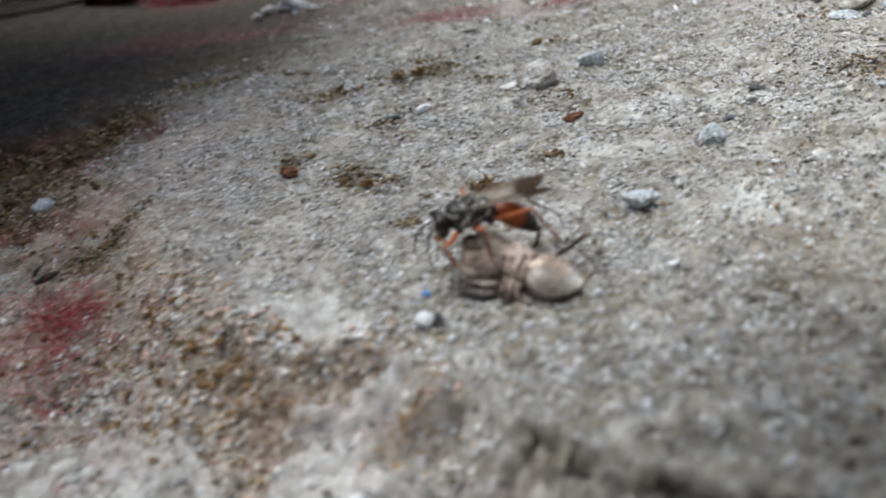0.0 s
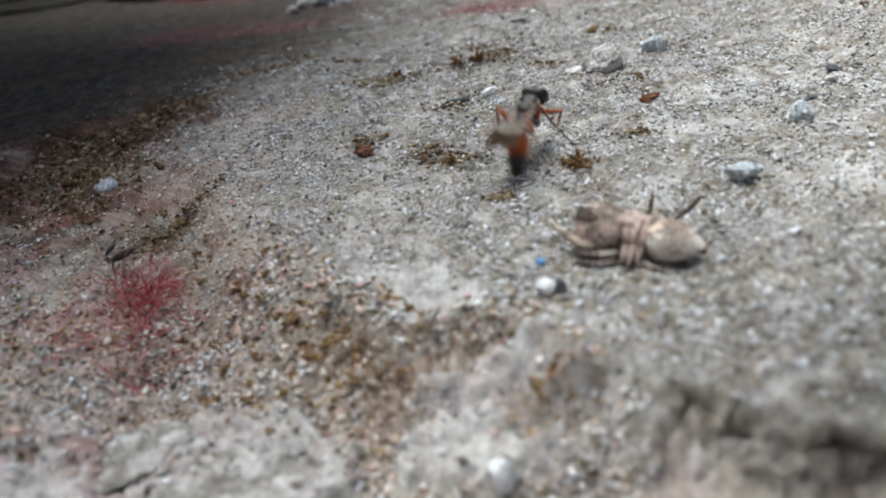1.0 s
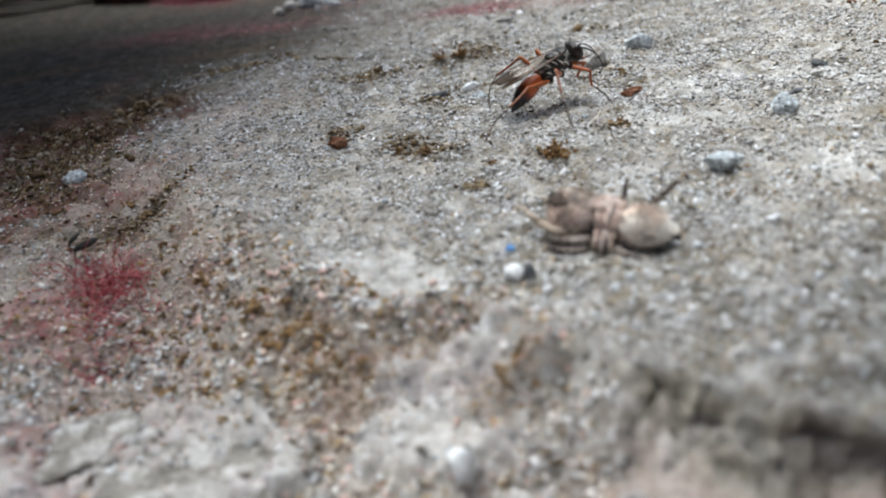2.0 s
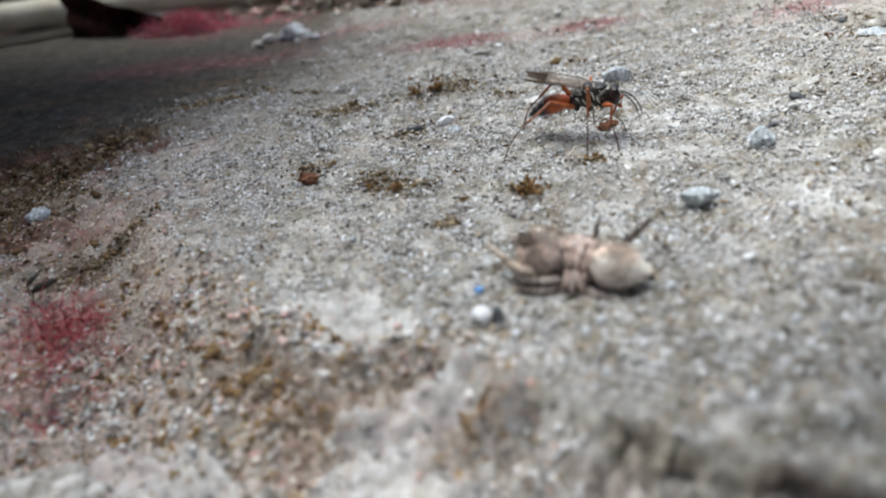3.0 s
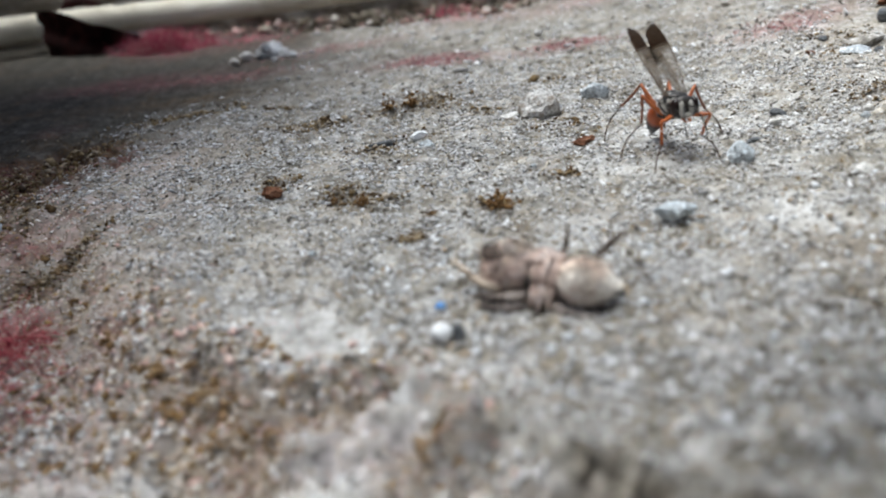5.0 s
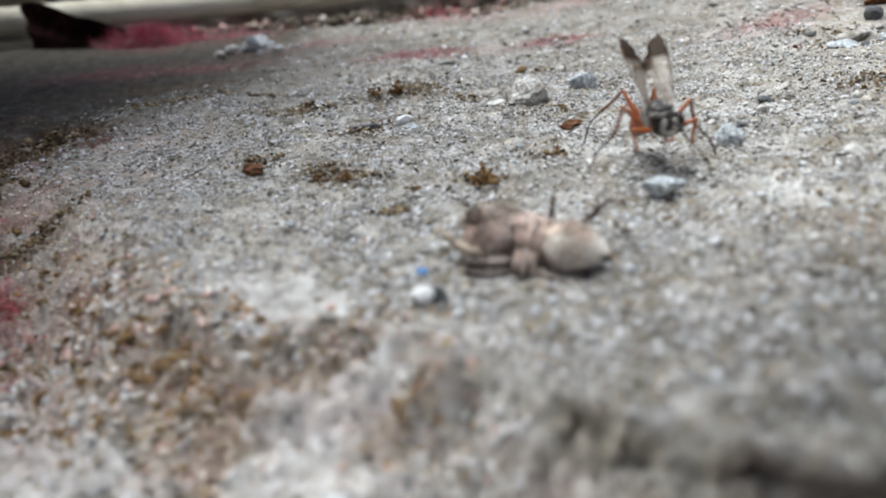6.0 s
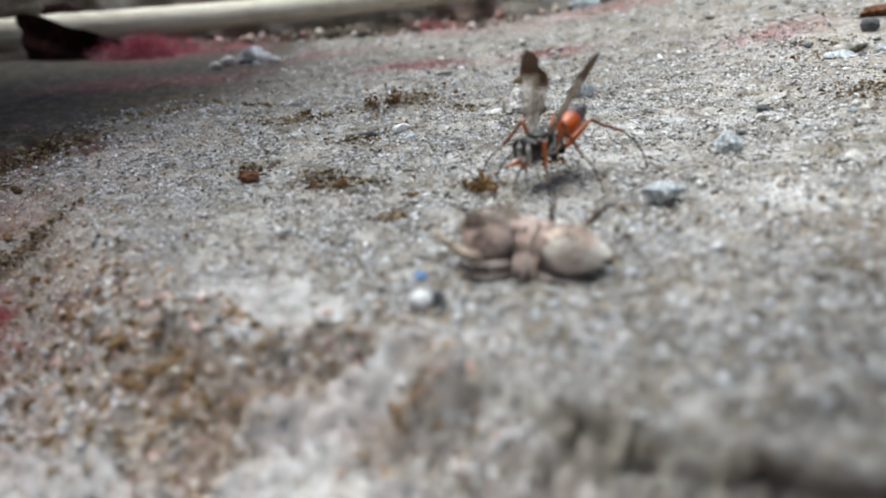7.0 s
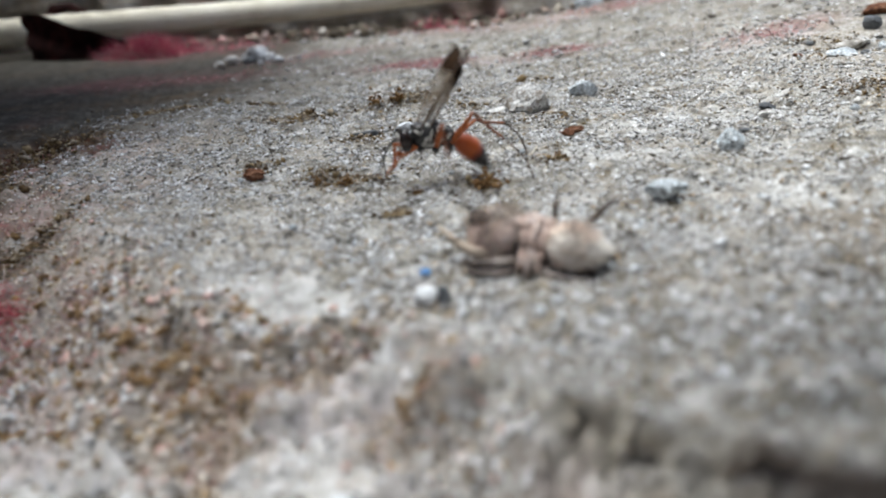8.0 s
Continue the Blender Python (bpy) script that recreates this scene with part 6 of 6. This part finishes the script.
def leg_poses(coxa, foot, lengths):
    """Poses of femur, tibia and tarsus in the body's space, the knee held high."""
    thigh, shin, toe = lengths
    a, f = Vector(coxa), Vector(foot)
    out = Vector((f.x - a.x, f.y - a.y, 0))
    out = out.normalized() if out.length > 0.05 else Vector((math.copysign(1, a.x), 0, 0))
    for slope in (1.5, 1.1, 0.8, 0.55, 0.35, 0.18):
        ankle = f - (out + Vector((0, 0, -slope))).normalized() * toe
        if (ankle - a).length < 0.96 * (thigh + shin):
            break
    d = ankle - a
    reach = min(max(d.length, abs(thigh - shin) + 0.1), 0.99 * (thigh + shin))
    ankle = a + d.normalized() * reach
    d = d.normalized()
    up = Vector((0, 0, 1)) + out * 0.35
    up = (up - d * up.dot(d)).normalized()
    u = (thigh ** 2 - shin ** 2 + reach ** 2) / (2 * reach)
    knee = a + d * u + up * math.sqrt(max(0.0, thigh ** 2 - u * u))
    side = d.cross(up).normalized()

    def aimed(p, q):
        x = (q - p).normalized()
        y = (side - x * side.dot(x)).normalized()
        z = x.cross(y)
        m = Matrix((x, y, z)).transposed().to_4x4()
        m.translation = p * MM
        return m
    return aimed(a, knee), aimed(knee, ankle), aimed(ankle, ankle + (f - ankle).normalized())


def motions():
    rows = []
    for t, x, y, z, h, g, e, s, p in WASP_WAY:
        rows.append((t, at_mm(x, y, z + 0.5 * ground_z(x, y), 0, 0, h - 90) @ at_mm(0, 0, 0, p) @ at_mm(0, 0, -2.8)))
    walk(the_wasp, rows)
    ob, o = WASP_PARTS["gaster"]
    walk(ob, [(t, at_mm(*o, -g)) for t, x, y, z, h, g, e, s, p in WASP_WAY])
    for side, nm in ((-1, "left"), (1, "right")):
        for key, back in (("fore_" + nm, 0), ("hind_" + nm + "_wing", -7)):
            ob, o = WASP_PARTS[key]
            k = []
            for t, x, y, z, h, g, e, s, p in WASP_WAY:
                lean = float(np.interp(t, (3.9, 4.0, 5.0, 5.1), (0, 15, 15, 0)))
                roll = 14 + 1.6 * max(0, 10 - abs(e - 22)) + (0.55 - 0.03 * lean) * max(0, e - 25)
                turn = Matrix.Rotation(radians(-e), 4, "X") @ Matrix.Rotation(radians(side * (s + back) + lean), 4, "Z") @ Matrix.Rotation(radians(-side * roll), 4, "Y")
                k.append((t, Matrix.Translation(Vector(o) * MM) @ turn))
            walk(ob, k)
    # feet stay where they are set down until the body has gone too far
    for key, (coxa, rest, lengths) in LEGS.items():
        leg, tibia, tarsus = WASP_LEGS[key]
        held, poses = None, []
        for t, body in rows:
            home = body @ Vector((rest[0] * MM, rest[1] * MM, 0))
            home = Vector((home.x, home.y)) * 1000
            if key in FOOTHOLDS.get(t, {}):
                held = Vector(FOOTHOLDS[t][key])
            elif held is None or (held - home).length > 2.3:
                held = home
            foot = body.inverted() @ (Vector((held.x, held.y, ground_z(held.x, held.y) + 0.03)) * MM)
            poses.append((t, leg_poses(coxa, foot * 1000, lengths)))
        walk(leg, [(t, m[0]) for t, m in poses])
        walk(tibia, [(t, m[0].inverted() @ m[1]) for t, m in poses])
        walk(tarsus, [(t, m[0].inverted() @ m[2]) for t, m in poses])
    for nm, side in (("left", -1), ("right", 1)):
        ob, o = WASP_PARTS["antenna_" + nm]
        walk(ob, [(t, at_mm(*o, -34 + 12 * math.sin(t * 9 + side), 0, side * (-6 + 8 * math.sin(t * 7)))) for t, *_ in WASP_WAY])
    walk(the_spider, [(t, at_mm(x, y, ground_z(3.6, 33.3) + dz, rx, ry, rz)) for t, x, y, dz, rx, ry, rz in SPIDER_WAY])


SPIDER_WAY = [(0.0, 3.35, 32.8, 0.0, 0, 6, -32), (0.4, 3.35, 32.8, 0.0, 0, 4, -32), (0.5, 3.35, 32.8, -0.1, 0, 0, -32), (8.0, 3.35, 32.8, -0.1, 0, 0, -32)]

ground()
back_wall()
side_shade_wall()
front_shade_wall()
stick()
leaf()
pebbles()
small_stones()
crusts()
straw()
the_spider = spider()
the_wasp = wasp()
grit()
fuzz("crimson_alga", [(-24.4, 41.6, 1.6, 2.2, 150, 0.8), (-23.6, 43.4, 1.6, 1.6, 70, 0.5), (-24.0, 39.4, 0.9, 1.6, 60, 0.6), (-23, 35.5, 1.6, 1.2, 40, 0.25), (-21, 40, 2.0, 2.0, 25, 0.25), (-28, 36, 4.0, 2.0, 25, 0.25)], M_RED, "tangled mats of crimson thread-like alga", 5, 2.9, 0.038)
fuzz("alga_tuft", [(-29.6, 118.5, 2.2, 2.0, 1700, 1.8), (-31.5, 119, 3.5, 2.5, 700, 1.0), (-25, 117.5, 4, 2.6, 260, 0.5), (-17, 116, 6, 3, 70, 0.2), (-31, 137, 3, 1.0, 200, 1.0), (10, 116.5, 4, 1.5, 400, 0.7)], M_PINK, "pink-crimson fuzzy alga beside the dry leaf", 8, 3.2, 0.06)
fuzz("alga_film", [(4.8, 86.5, 5.0, 2.6, 900, 0.15), (17.8, 83.8, 4.2, 2.2, 600, 0.15), (-20, 93, 11, 2.0, 160, 0.1), (-8, 100, 8, 3.0, 160, 0.1), (35, 72.5, 5, 3, 400, 0.15), (42, 108, 18, 4, 900, 0.3), (13, 116, 5, 3, 400, 0.4), (-33, 65, 9, 3, 300, 0.1)], M_FILM, "thin low film of pink-red alga on the slab", 6, 0.8, 0.045)
fuzz("plant_fibre", [(-11.8, 32.2, 4.0, 3.2, 600, 0.4), (-9.6, 28.8, 3.0, 2.8, 900, 0.4), (-16.5, 38.5, 5.0, 4.5, 350, 0.3), (-22, 41, 6, 6, 700, 0.3), (-24, 35.5, 7, 5, 700, 0.3), (-5.0, 29.6, 3.4, 1.6, 450, 0.3), (-2.4, 26.0, 2.4, 1.4, 300, 0.3), (-24, 48, 6, 4, 700, 0.25)], M_FIBRE, "matted brown, pinkish and pale plant fibres in the hollow", 15, 1.0, 0.034, "plant fibre")
fuzz("moss_fibre", [(-33, 63, 9, 6.0, 2200, 0.3), (-30, 57, 5, 5, 900, 0.3), (-23.5, 48.5, 4, 1.2, 420, 0.3), (-3.4, 47.6, 2.4, 1.4, 240, 0.35), (-5.4, 49.4, 2.0, 1.2, 200, 0.35), (1.0, 67.8, 4.4, 1.6, 260, 0.4), (-1.6, 41.6, 0.7, 0.8, 60, 0.5)], M_LITTER, "dry brown moss stems", 16, 0.7, 0.028, "moss")
motions()
